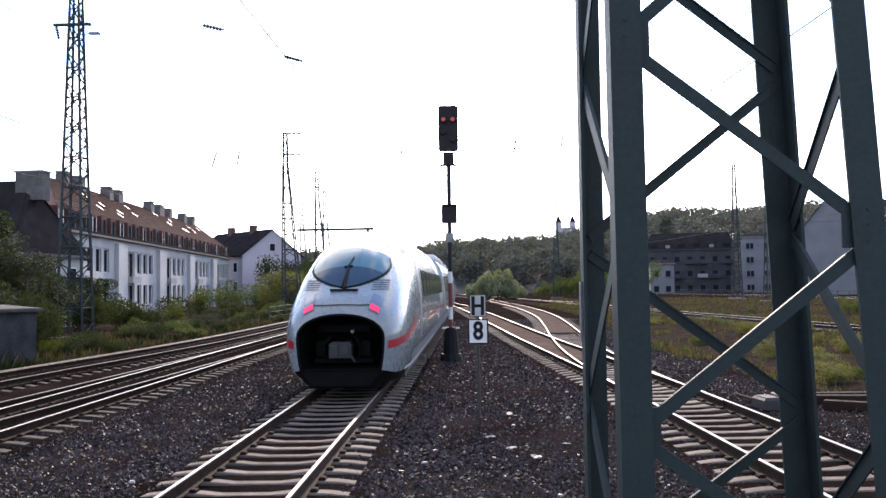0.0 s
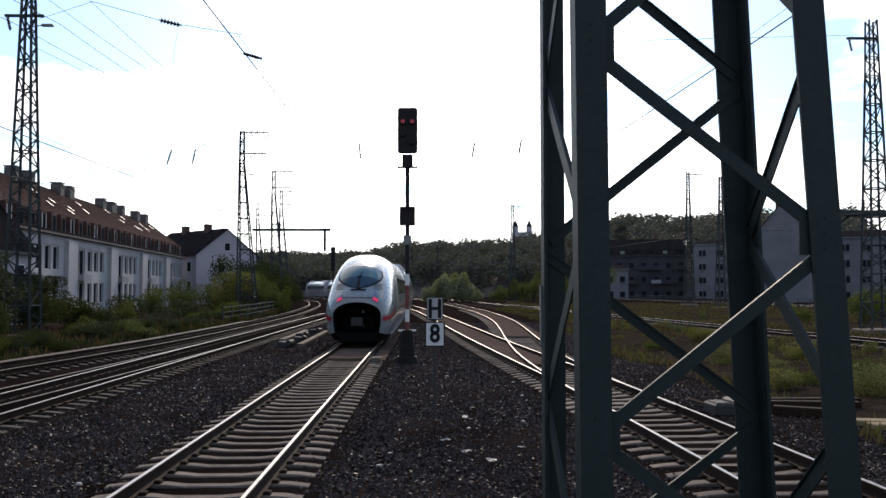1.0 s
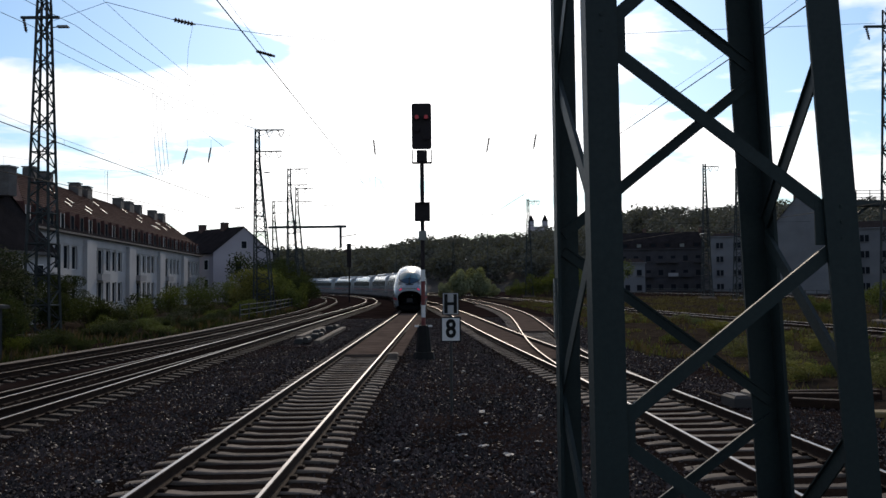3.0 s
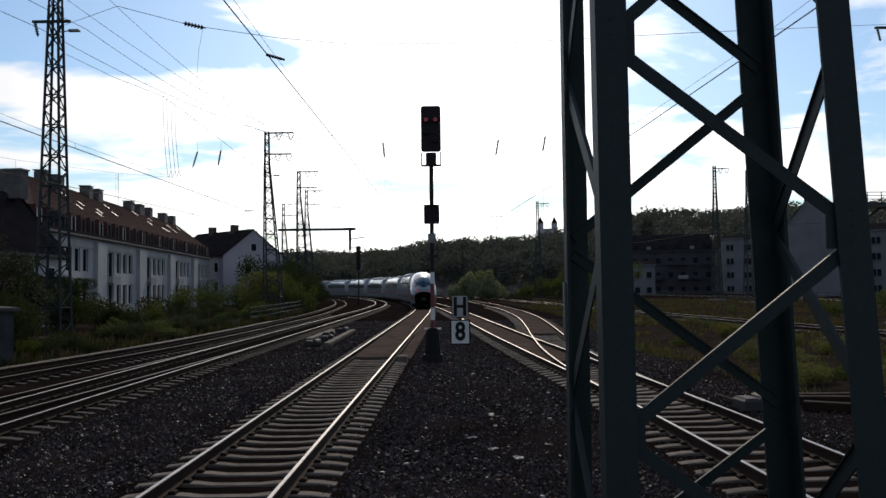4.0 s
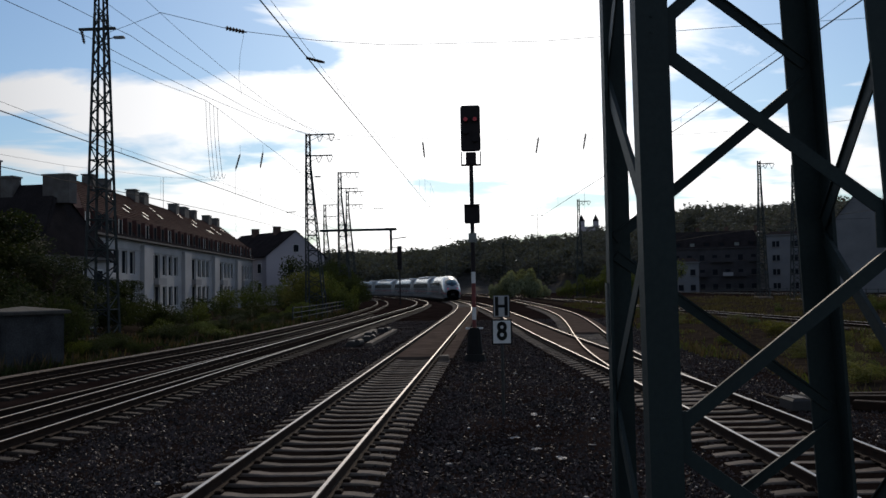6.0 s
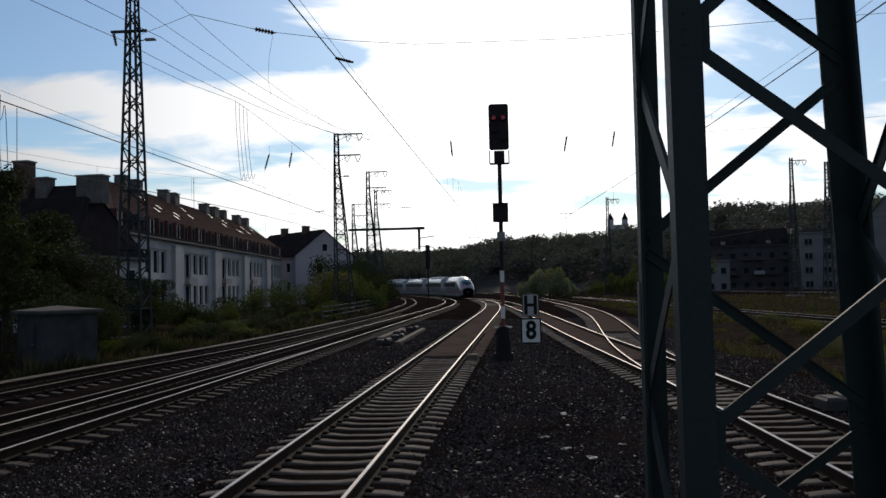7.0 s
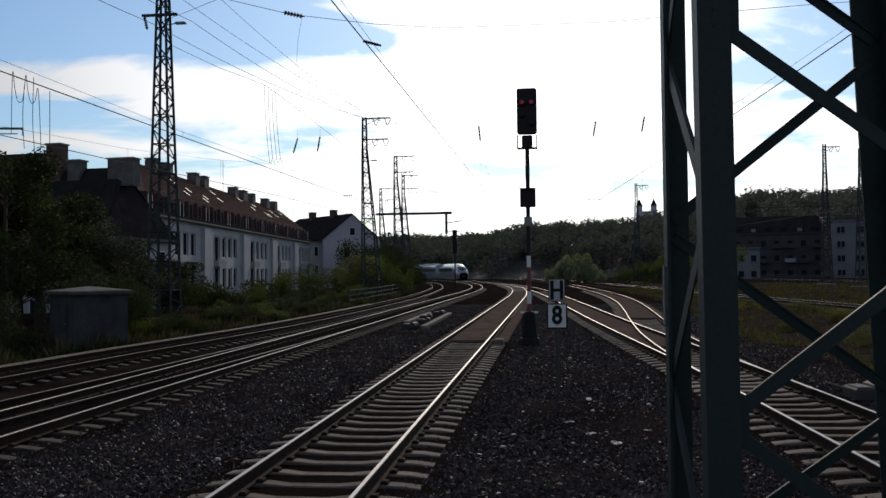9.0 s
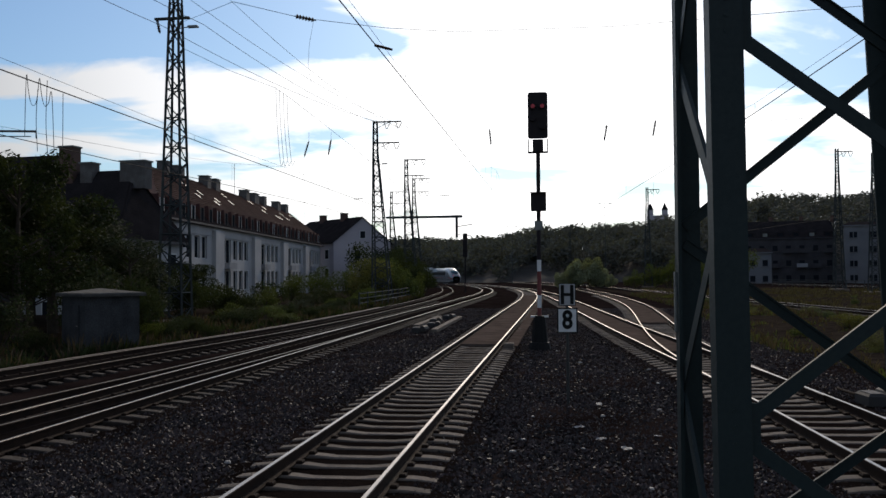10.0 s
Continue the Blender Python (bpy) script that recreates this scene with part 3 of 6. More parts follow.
        for dz in (-0.07, 0, 0.07):
            part("rivet", Shape().tube((p.x + sx * 0.07, p.y - 0.004, z + dz), (p.x + sx * 0.07, p.y + 0.02, z + dz), 0.009, 8), MASTGREEN, g)
    for k in legs:
        p = at(k, GROUND_Z)
        part("foundation", Shape().box(p.x, p.y, GROUND_Z - 0.05, 0.5, 0.5, 0.3, chamfer=0.04), CONCRETE, t, "concrete footing block")


build_near_mast()


# ---- signal ----
def rounded_plate(w, h, r, depth, n=5):
    pts = []
    for cx, cz, a0 in ((w / 2 - r, h / 2 - r, 0), (-w / 2 + r, h / 2 - r, 90), (-w / 2 + r, -h / 2 + r, 180), (w / 2 - r, -h / 2 + r, 270)):
        for i in range(n + 1):
            a = radians(a0 + 90 * i / n)
            pts.append((cx + r * math.cos(a), cz + r * math.sin(a)))
    k = len(pts)
    s = Shape()
    s.v = [(x, -depth / 2, z) for x, z in pts] + [(x, depth / 2, z) for x, z in pts]
    s.f = [tuple(range(k)), tuple(reversed(range(k, 2 * k)))] + [(i, k + i, k + (i + 1) % k, (i + 1) % k) for i in range(k)]
    return s


def moved(s, x, y, z):
    s.v = [(a + x, b + y, c + z) for a, b, c in s.v]
    return s


def build_signal():
    t = thing("railway_signal", pose(-0.67, 29.9, GROUND_Z), "tall railway light signal showing red, on a red and white mast", "railway signal")
    g = -GROUND_Z
    part("base", Shape().tube((0, 0, -0.1), (0, 0, 0.25), 0.42, 10, 0.34).tube((0, 0, 0.25), (0, 0, 1.15), 0.28, 10, 0.2), BLACK, t, "dark mast foot")
    # banded mast
    z = 1.15
    for i, (h, mat) in enumerate(((0.27, REDPAINT), (0.42, WHITEPAINT), (0.82, REDPAINT), (0.39, WHITEPAINT), (3.89, SIGNALBLACK))):
        part("mast_section", Shape().tube((0, 0, z), (0, 0, z + h), 0.072, 10), mat, t)
        z += h
    for sx in (-0.2, 0.2):
        part("white_marker", Shape().box(sx, -0.1, 1.13, 0.2, 0.02, 0.06), WHITEPAINT, t)
    part("marker_bracket", Shape().box(0, -0.08, 1.13, 0.6, 0.02, 0.03), SIGNALBLACK, t)
    zt = 8.55 + g
    head = part("signal_head", moved(rounded_plate(0.68, 1.58, 0.09, 0.12), 0, 0, zt - 0.79), SIGNALBLACK, t, "black signal screen with rounded corners")
    for x, dz, lit in ((-0.16, 0.5, True), (0.16, 0.5, True), (-0.16, 0.92, False), (0.16, 1.2, False)):
        ring = Shape()
        ring.tube((x, -0.06, zt - dz), (x, -0.2, zt - dz + 0.01), 0.095, 12, 0.1)
        part("lamp_hood", ring, SIGNALBLACK, head)
        part("lamp", Shape().tube((x, -0.205, zt - dz), (x, -0.212, zt - dz), 0.072, 12), REDLAMP if lit else SIGNALBLACK, head, "glowing red lamp" if lit else "unlit lens")
    cage = Shape()
    for sx in (-0.33, 0.33):
        cage.tube((sx, 0, zt - 1.6), (sx, 0, zt - 2.06), 0.02, 6)
    cage.box(0, 0, zt - 2.06, 0.68, 0.3, 0.03)
    part("service_cage", cage, SIGNALBLACK, t)
    part("junction_box", Shape().box(0.0, 0, zt - 1.82, 0.36, 0.2, 0.4, chamfer=0.03), SIGNALBLACK, t)
    part("indicator_box", moved(rounded_plate(0.53, 0.62, 0.04, 0.16), 0.0, -0.05, 4.78 + g), SIGNALBLACK, t, "black speed indicator box")
    part("indicator_hood", Shape().box(0, -0.18, 5.1 + g, 0.56, 0.2, 0.02), SIGNALBLACK, t)
    part("number_plate", Shape().box(0, -0.09, 3.98 + g, 0.28, 0.02, 0.32), GALVANISED, t, "small grey plate")
    part("cable_pipe", Shape().tube((0.0, 0.12, 1.3), (0.0, 0.12, 7.0), 0.014, 5), SIGNALBLACK, t)


build_signal()


def text_mesh(body, size, depth=0.006):
    cu = bpy.data.curves.new("letters", "FONT")
    cu.body, cu.size, cu.extrude, cu.align_x, cu.align_y = body, size, depth, "CENTER", "CENTER"
    cu.resolution_u = 4
    cu.offset = 0.014
    ob = bpy.data.objects.new("letters", cu)
    scene.collection.objects.link(ob)
    dg = bpy.context.evaluated_depsgraph_get()
    me = bpy.data.meshes.new_from_object(ob.evaluated_get(dg))
    bpy.data.objects.remove(ob)
    return me


def build_sign():
    t = thing("stop_board", pose(0.16, 17.35, GROUND_Z), "stop board with letter H above a white plate with 8", "sign")
    g = -GROUND_Z
    part("post", Shape().tube((0, 0.03, -0.1), (0, 0.03, 2.3), 0.03, 8), SIGNGREY, t)
    top = part("letter_plate", Shape().box(0, 0, 1.95 + g - 0.02, 0.33, 0.012, 0.44), BLACK, t, "dark rimmed grey plate with black H")
    part("grey_face", Shape().box(0, -0.008, 1.95 + g - 0.02, 0.30, 0.006, 0.415), material("greyboard", (0.42, 0.42, 0.43), (0.3, 0.3, 0.31), rough=0.6), top)
    low = part("number_plate", Shape().box(0, 0, 1.40 + g + 0.02, 0.40, 0.012, 0.50), BLACK, t, "black rimmed white plate with 8")
    part("white_face", Shape().box(0, -0.009, 1.40 + g + 0.02, 0.345, 0.008, 0.445), WHITEPAINT, low)
    # letters built as upright strokes
    h = Shape()
    for x in (-0.093, 0.093):
        h.box(x, -0.012, 1.95 + g - 0.02, 0.068, 0.01, 0.38)
    h.box(0, -0.012, 1.95 + g - 0.02, 0.13, 0.01, 0.06)
    part("letter_h", h, BLACK, top)
    me = text_mesh("8", 0.46)
    me.materials.clear(); me.materials.append(BLACK)
    eight = part("figure_8", me, None, low)
    eight.matrix_local = pose(0, -0.018, 1.40 + g + 0.02, 90, 0, 0) @ Matrix.Diagonal((0.9, 1.08, 1, 1))


build_sign()


# ---- catenary masts ----
def lattice(s, base, top, w0, w1, d0, d1, bay, leg=0.07, rod=0.035, lean=0.0):
    """A four-legged tapering lattice; lean shifts the taper to one side."""
    h = top - base

    def corner(i, z):
        u = (z - base) / h
        w, d = w0 + (w1 - w0) * u, d0 + (d1 - d0) * u
        x = (-1, 1, 1, -1)[i] * w / 2 - lean * (w0 - w) / 2
        return Vector((x, (-1, -1, 1, 1)[i] * d / 2, z))

    for i in range(4):
        s.tube(corner(i, base), corner(i, top), leg / 2, 4)
    n = max(2, int(h / bay))
    for b in range(n):
        za, zb = base + h * b / n, base + h * (b + 1) / n
        for i in range(4):
            j = (i + 1) % 4
            if (b + i) % 2:
                s.tube(corner(i, za), corner(j, zb), rod / 2, 4)
            else:
                s.tube(corner(j, za), corner(i, zb), rod / 2, 4)
            if b % 2 == 0:
                s.tube(corner(i, za), corner(j, za), rod / 2, 4)
    return s


def insulator(s, p, q, discs=7, r=0.09):
    p, q = Vector(p), Vector(q)
    s.tube(p, q, 0.02, 5)
    d = (q - p)
    for i in range(discs):
        a = p + d * (0.15 + 0.7 * i / max(1, discs - 1))
        e = d.normalized() * 0.035
        s.tube(a - e, a + e, r, 8, r * 0.45)
    return s


def catenary_mast(x, y, rz, height, base_w, arms, label, top_w=0.45, lean=0.0, lamp=False):
    t = thing("catenary_mast", pose(x, y, GROUND_Z, 0, 0, rz), label, "catenary mast", "catenary masts")
    part("foundation", Shape().box(0, 0, 0.05, base_w + 0.7, base_w + 0.7, 0.5, chamfer=0.06), CONCRETE, t)
    neck = height * 0.82
    part("lower_lattice", lattice(Shape(), 0.2, neck, base_w, top_w, base_w, top_w, 0.75, 0.15, 0.075, lean), MASTDARK, t)
    part("upper_lattice", moved(lattice(Shape(), neck, height, top_w, top_w * 0.8, top_w, top_w * 0.8, 0.5, 0.12, 0.06), -lean * (base_w - top_w) / 2, 0, 0), MASTDARK, t)
    x0 = -lean * (base_w - top_w) / 2
    for z, left, right in arms:
        arm = part("crossarm", Shape().box(x0 + (right - left) / 2, 0, z, left + right, 0.16, 0.12).tube((x0, 0, z - 0.7), (x0 + right * 0.6, 0, z), 0.03, 4), MASTDARK, t)
        for reach in ([-left] if left > 0.8 else []) + ([right, right * 0.55] if right > 0.8 else []):
            ins = Shape()
            insulator(ins, (x0 + reach - 0.35 * (1 if reach > 0 else -1) - 0.2, 0, z - 0.05), (x0 + reach - 0.3 * (1 if reach > 0 else -1), 0, z - 0.75), 5, 0.07)
            insulator(ins, (x0 + reach + 0.1, 0, z - 0.05), (x0 + reach - 0.25 * (1 if reach > 0 else -1), 0, z - 0.75), 5, 0.07)
            part("insulator", ins, PORCELAIN, arm)
    if lamp:
        l = Shape().tube((x0, 0, height * 0.755), (x0 + 0.8, 0, height * 0.76), 0.03, 5).box(x0 + 0.95, 0, height * 0.76, 0.55, 0.22, 0.12, chamfer=0.04)
        part("lamp_arm", l, GALVANISED, t)
    return t


catenary_mast(-19.75, 43, 0, 20.5, 1.3, ((16.05, 1.15, 0.75), (18.9, 1.6, 1.0)), "tall dark steel lattice catenary mast among bushes", 0.46, 0.0, lamp=True)
catenary_mast(25.0, 48, 0, 17.6, 1.3, ((16.6, 1.4, 0.3),), "dark steel lattice catenary mast beside the grass", 0.55)
for px, y, hh in ((-0.2025, 85, 17.9), (-0.1685, 114, 17.9), (-0.161, 137, 17.9), (-0.1885, 158, 17.9)):
    catenary_mast(px * y - 0.2, y, 0, hh, 1.75, ((hh - 0.1, 0.1, 2.6), (hh - 2.2, 0.1, 2.4)), "slender steel lattice mast with two crossarms above the bushes", 0.45, 1.0, lamp=y < 100)
for x, y, hh in ((14.8, 150, 17.0), (36.9, 122, 19.0), (35.4, 104, 16.0), (3.2, 262, 15.0), (11, 300, 16)):
    catenary_mast(x, y, 0, hh, 1.3, ((hh - 0.4, 0.1, 2.0),), "distant steel lattice catenary mast", 0.4)


# ---- train ----
# grey of the window band includes some painted sky reflection
SIDEGLASS = material("sideglass", (0.1, 0.105, 0.105), (0.08, 0.084, 0.084), scale=0.8, rough=0.16, bump=0)


def smooth(keys, s):
    xs = [k[0] for k in keys]
    if s <= xs[0]:
        return keys[0][1]
    if s >= xs[-1]:
        return keys[-1][1]
    i = int(np.searchsorted(xs, s)) - 1
    i = max(i, 0)
    p = [keys[max(0, min(len(keys) - 1, j))] for j in (i - 1, i, i + 1, i + 2)]
    h = p[2][0] - p[1][0]
    u = (s - p[1][0]) / h
    a = (p[2][1] - p[0][1]) / max(p[2][0] - p[0][0], 1e-6)
    b = (p[3][1] - p[1][1]) / max(p[3][0] - p[1][0], 1e-6)
    return (2 * u**3 - 3 * u**2 + 1) * p[1][1] + (u**3 - 2 * u**2 + u) * h * a + (-2 * u**3 + 3 * u**2) * p[2][1] + (u**3 - u**2) * h * b


TOP = [(0, 1.76), (0.12, 1.92), (0.35, 2.10), (0.75, 2.33), (1.3, 2.68), (1.9, 3.03), (2.4, 3.26), (3.2, 3.54), (4.2, 3.74), (5.6, 3.87), (7.5, 3.9), (30, 3.9)]
WIDE = [(0, 0.96), (0.12, 1.08), (0.35, 1.2), (0.8, 1.33), (1.5, 1.41), (2.4, 1.45), (3.5, 1.46), (30, 1.46)]
FULL = [(0, 2.1), (0.5, 2.25), (1.5, 2.4), (3.5, 2.55), (6, 2.9), (30, 3.1)]
RISE = [(0, 0.54), (0.4, 0.46), (1.0, 0.43), (1.7, 0.42), (2.4, 0.42), (30, 0.42)]
MIDZ, LOWZ = 1.25, 0.42


def side_x(s, z):
    w, zt, n = smooth(WIDE, s), smooth(TOP, s), smooth(FULL, s)
    if z >= MIDZ:
        u = min(1.0, (z - MIDZ) / max(zt - MIDZ, 0.01))
        return w * max(0.0, 1 - u ** n) ** (1 / n)
    u = (MIDZ - z) / (MIDZ - LOWZ)
    tuck = 0.10
    return w * (1 - tuck * u ** 2.0)


def roof_z(s, x):
    w, zt, n = smooth(WIDE, s), smooth(TOP, s), smooth(FULL, s)
    u = min(1.0, abs(x) / w)
    return MIDZ + (zt - MIDZ) * max(0.0, 1 - u ** n) ** (1 / n)


def shell(s0, s1, stations, z_from=LOWZ):
    sh = Shape()
    k = 0
    for s in stations:
        zt, w, n = smooth(TOP, s), smooth(WIDE, s), smooth(FULL, s)
        ring = []
        base = max(z_from, smooth(RISE, s))
        for i in range(7):
            z = base + (MIDZ - base) * i / 7
            ring.append((side_x(s, z), z))
        for i in range(17):
            a = math.pi / 2 * i / 16
            ring.append((w * math.cos(a) ** (2 / n), MIDZ + (zt - MIDZ) * math.sin(a) ** (2 / n)))
        full = ring + [(-x, z) for x, z in reversed(ring[:-1])]
        k = len(full)
        sh.v += [(x, s, z) for x, z in full]
    for r in range(len(stations) - 1):
        sh.f += [(r * k + i, (r + 1) * k + i, (r + 1) * k + i + 1, r * k + i + 1) for i in range(k - 1)]
    return sh, k


def side_patch(s0, s1, z0, z1, sign, lift=0.012, ns=10, nz=3, curve=None):
    sh = Shape()
    for i in range(ns + 1):
        s = s0 + (s1 - s0) * i / ns
        for j in range(nz + 1):
            dz = curve(s) if curve else 0
            z = z0 + (z1 - z0) * j / nz + dz
            sh.v.append((sign * (side_x(s, z) + lift), s, z))
    for i in range(ns):
        for j in range(nz):
            a, b, c, d = i * (nz + 1) + j, (i + 1) * (nz + 1) + j, (i + 1) * (nz + 1) + j + 1, i * (nz + 1) + j + 1
            sh.f.append((a, b, c, d) if sign > 0 else (d, c, b, a))
    return sh


def roof_patch(edge, s0, s1, lift=0.012, ns=14, nx=16, x_of=None):
    """A patch on the nose, its half width given by edge(s)."""
    sh = Shape()
    for i in range(ns + 1):
        s = s0 + (s1 - s0) * i / ns
        lo, hi = edge(s)
        for j in range(nx + 1):
            x = lo + (hi - lo) * j / nx
            sh.v.append((x, s - lift * 0.7, roof_z(s, x) + lift))
    for i in range(ns):
        sh.f += [(i * (nx + 1) + j, i * (nx + 1) + j + 1, (i + 1) * (nx + 1) + j + 1, (i + 1) * (nx + 1) + j) for j in range(nx)]
    return sh


CAR, GAP = 24.3, 0.55
END_CAR = 25.4


def bogie(t, y):
    b = part("bogie", Shape().box(0, y, 0.5, 2.2, 3.3, 0.35, chamfer=0.06), UNDER, t)
    for dy in (-1.25, 1.25):
        for sx in (-0.75, 0.75):
            part("wheel", Shape().tube((sx - 0.07, y + dy, 0.46), (sx + 0.07, y + dy, 0.46), 0.46, 18), UNDER, b)


def build_end_car():
    t = thing("train_end_car", pose(0, 0, 0), "white high-speed train end car with red stripe and open black nose", "train car", "cars of the train")
    st = [0, 0.08, 0.18, 0.32, 0.5, 0.75, 1.0, 1.3, 1.6, 2.0, 2.4, 2.8, 3.2, 3.7, 4.2, 5, 6, 7.5, 12, 18, END_CAR]
    sh, k = shell(0, END_CAR, st)
    last = (len(st) - 1) * k
    sh.f.append(tuple(last + i for i in range(k)))
    sh.f += [(r * k, r * k + k - 1, (r + 1) * k + k - 1, (r + 1) * k) for r in range(len(st) - 1) if st[r] > 1.0]
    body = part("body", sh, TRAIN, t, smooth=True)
    # open nose: black recess, coupler and apron
    ring = sh.v[:k]
    rec = Shape()
    rec.v = [(x, 0.0, z) for x, y, z in ring] + [(x * 0.93, 0.5, 1.0 + (z - 1.0) * 0.93) for x, y, z in ring] + [(x * 0.82, 1.5, 1.1 + (z - 1.1) * 0.82) for x, y, z in ring]
    for r in range(2):
        rec.f += [(r * k + i, r * k + (i + 1) % k, (r + 1) * k + (i + 1) % k, (r + 1) * k + i) for i in range(k)]
    rec.f.append(tuple(2 * k + i for i in range(k)))
    part("nose_recess", rec, DEEPBLACK, t, "black open coupler recess")
    lip = Shape()
    lip.v = [(x * 1.004, -0.008, z + 0.004) for x, y, z in ring] + [(x * 0.95, -0.02, 1.1 + (z - 1.1) * 0.94) for x, y, z in ring] + [(x * 0.95, 0.1, 1.1 + (z - 1.1) * 0.94) for x, y, z in ring]
    lip.f = [(r * k + i, r * k + i + 1, (r + 1) * k + i + 1, (r + 1) * k + i) for r in range(2) for i in range(k - 1)]
    part("nose_rim", lip, DEEPBLACK, t)
    apron = Shape()
    na = 10
    for s_ in (0.04, 0.15, 0.4, 0.8, 1.3, 1.9, 2.5):
        zb = max(LOWZ, smooth(RISE, s_)) + 0.03
        pull = 0.74 + 0.2 * min(1.0, s_ / 1.6)
        col = [(side_x(s_, 0.2 + (zb - 0.2) * j / 4) * (0.985 - (0.985 - pull) * (1 - j / 4)), 0.2 + (zb - 0.2) * j / 4) for j in range(5)]
        apron.v += [(x, s_ + 0.012, z) for x, z in reversed(col)] + [(-x, s_ + 0.012, z) for x, z in col]
    for r in range(6):
        apron.f += [(r * na + i, r * na + i + 1, (r + 1) * na + i + 1, (r + 1) * na + i) for i in range(na - 1)]
    for i in range(4):
        apron.f.append((i, i + 1, na - 2 - i, na - 1 - i))
    part("front_apron", apron, DEEPBLACK, t, "black lower apron")
    steel = material("couplersteel", (0.034, 0.038, 0.047), (0.014, 0.015, 0.017), rough=0.6, metal=0.4)
    c = part("coupler", Shape().box(0, 0.12, 0.98, 0.48, 0.4, 0.34, chamfer=0.05).tube((0, 0.3, 0.98), (0, 1.4, 1.0), 0.14, 10), steel, t, "grey metal coupler head")
    part("coupler_face", Shape().tube((0.09, -0.12, 1.0), (0.09, -0.05, 1.0), 0.1, 12).box(-0.12, -0.09, 0.98, 0.16, 0.06, 0.22, chamfer=0.02), UNDER, c)
    part("guide_horn", Shape().tube((0.2, -0.06, 0.9), (0.34, -0.12, 0.72), 0.03, 6, 0.015), steel, c)
    for sx in (-0.5, 0.5):
        part("buffer_strut", Shape().tube((sx, 0.5, 0.98), (sx * 0.8, 1.4, 1.1), 0.08, 8).box(sx, 0.48, 0.98, 0.2, 0.1, 0.34, chamfer=0.03), DEEPBLACK, t)
        hose = [(sx * 0.55, 0.35, 1.25), (sx * 0.75, 0.25, 1.1), (sx * 0.8, 0.22, 0.9), (sx * 0.62, 0.28, 0.76)]
        part("air_hose", Shape().sweep([(0.025 * math.cos(a), 0.025 * math.sin(a)) for a in (0, 1.05, 2.1, 3.14, 4.2, 5.25)], hose), DEEPBLACK, t)
    part("recess_beam", Shape().box(0, 0.7, 1.42, 1.15, 0.2, 0.16, chamfer=0.03).box(0, 0.6, 0.72, 1.3, 0.2, 0.12, chamfer=0.03), DEEPBLACK, t)
    part("work_lamp", Shape().tube((0.22, 0.28, 1.36), (0.22, 0.36, 1.36), 0.035, 8).tube((0.22, 0.34, 1.36), (0.22, 0.72, 1.42), 0.02, 6), GALVANISED, t, "small pale lamp in the recess")
    part("snow_plough", Shape().box(0, 0.6, 0.24, 1.5, 0.5, 0.26, chamfer=0.08), DEEPBLACK, t)
    part("underfloor", Shape().box(0, 13.5, 0.38, 2.45, 22.5, 0.44), UNDER, t)
    bogie(t, 4.6); bogie(t, 21.6)

    # windscreen: a wide lens-shaped pane
    def screen(f, s0, s1):
        def e(s):
            u = (s - s0) / (s1 - s0)
            h = f * max(0.0, 1 - (1 - min(u / 0.8, 1)) ** 2.1) ** 0.62 * (1 - 0.06 * max(0.0, u - 0.8) / 0.2)
            return (-h, h)
        return e

    part("windscreen_rim", roof_patch(screen(0.95, 0.69, 2.47), 0.69, 2.47, 0.008), BLACK, t, smooth=True)
    pane = part("windscreen", roof_patch(screen(0.9, 0.74, 2.42), 0.74, 2.42, 0.02), SCREEN, t, "curved windscreen with a blue sky reflection in its colour", smooth=True)
    # a darker patch on the opaque pane stands for the dashboard seen through
    e_pane = screen(0.9, 0.74, 2.42)
    part("lower_pane", roof_patch(e_pane, 0.745, 1.5, 0.024), material("screenlow", (0.022, 0.052, 0.085), (0.016, 0.036, 0.06), scale=0.9, fine=2, rough=0.14, bump=0, spec=0.2), pane, "dark blue lower windscreen above the dashboard", smooth=True)
    seam = [(x, 0.15 + 0.1 * abs(x / 0.6) ** 3 - 0.02, roof_z(0.15 + 0.1 * abs(x / 0.6) ** 3, x) + 0.008) for x in [-0.6 + 0.1 * q for q in range(13)]]
    part("hood_seam", Shape().sweep([(0.012, 0), (0, 0.012), (-0.012, 0), (0, -0.012)], seam), UNDER, t)
    wiper = Shape()
    p0 = (0.0, 0.62, roof_z(0.62, 0) + 0.05)
    p1 = (0.0, 1.5, roof_z(1.5, 0.0) + 0.06)
    wiper.tube(p0, p1, 0.035, 6, 0.022).tube((-0.07, 0.66, roof_z(0.66, 0) + 0.05), p1, 0.022, 5)
    wiper.tube((-0.11, 1.42, roof_z(1.42, 0.1) + 0.06), (0.09, 1.46, roof_z(1.46, 0.1) + 0.06), 0.02, 5).tube(p1, (0.07, 1.85, roof_z(1.85, 0.07) + 0.05), 0.014, 5).box(0, 0.62, roof_z(0.62, 0) + 0.02, 0.62, 0.1, 0.05)
    part("wiper", wiper, BLACK, pane)
    for sgn in (-1, 1):
        def lamp_edge(s, sgn=sgn):
            a, b = 0.58 + 0.12 * s, 0.80 + 0.16 * s
            return (sgn * a, sgn * b) if sgn > 0 else (-b, -a)

        lamp = part("headlight", roof_patch(lamp_edge, 0.13, 0.68, 0.012, 6, 5), LENS, t, "slanted glass lamp cover")

        def tail_edge(s, sgn=sgn):
            a, b = 0.61 + 0.1 * s, 0.80 + 0.12 * s
            return (sgn * a, sgn * b) if sgn > 0 else (-b, -a)

        part("tail_light", roof_patch(tail_edge, 0.15, 0.29, 0.022, 4, 4), TAILLAMP, lamp, "glowing red tail light")

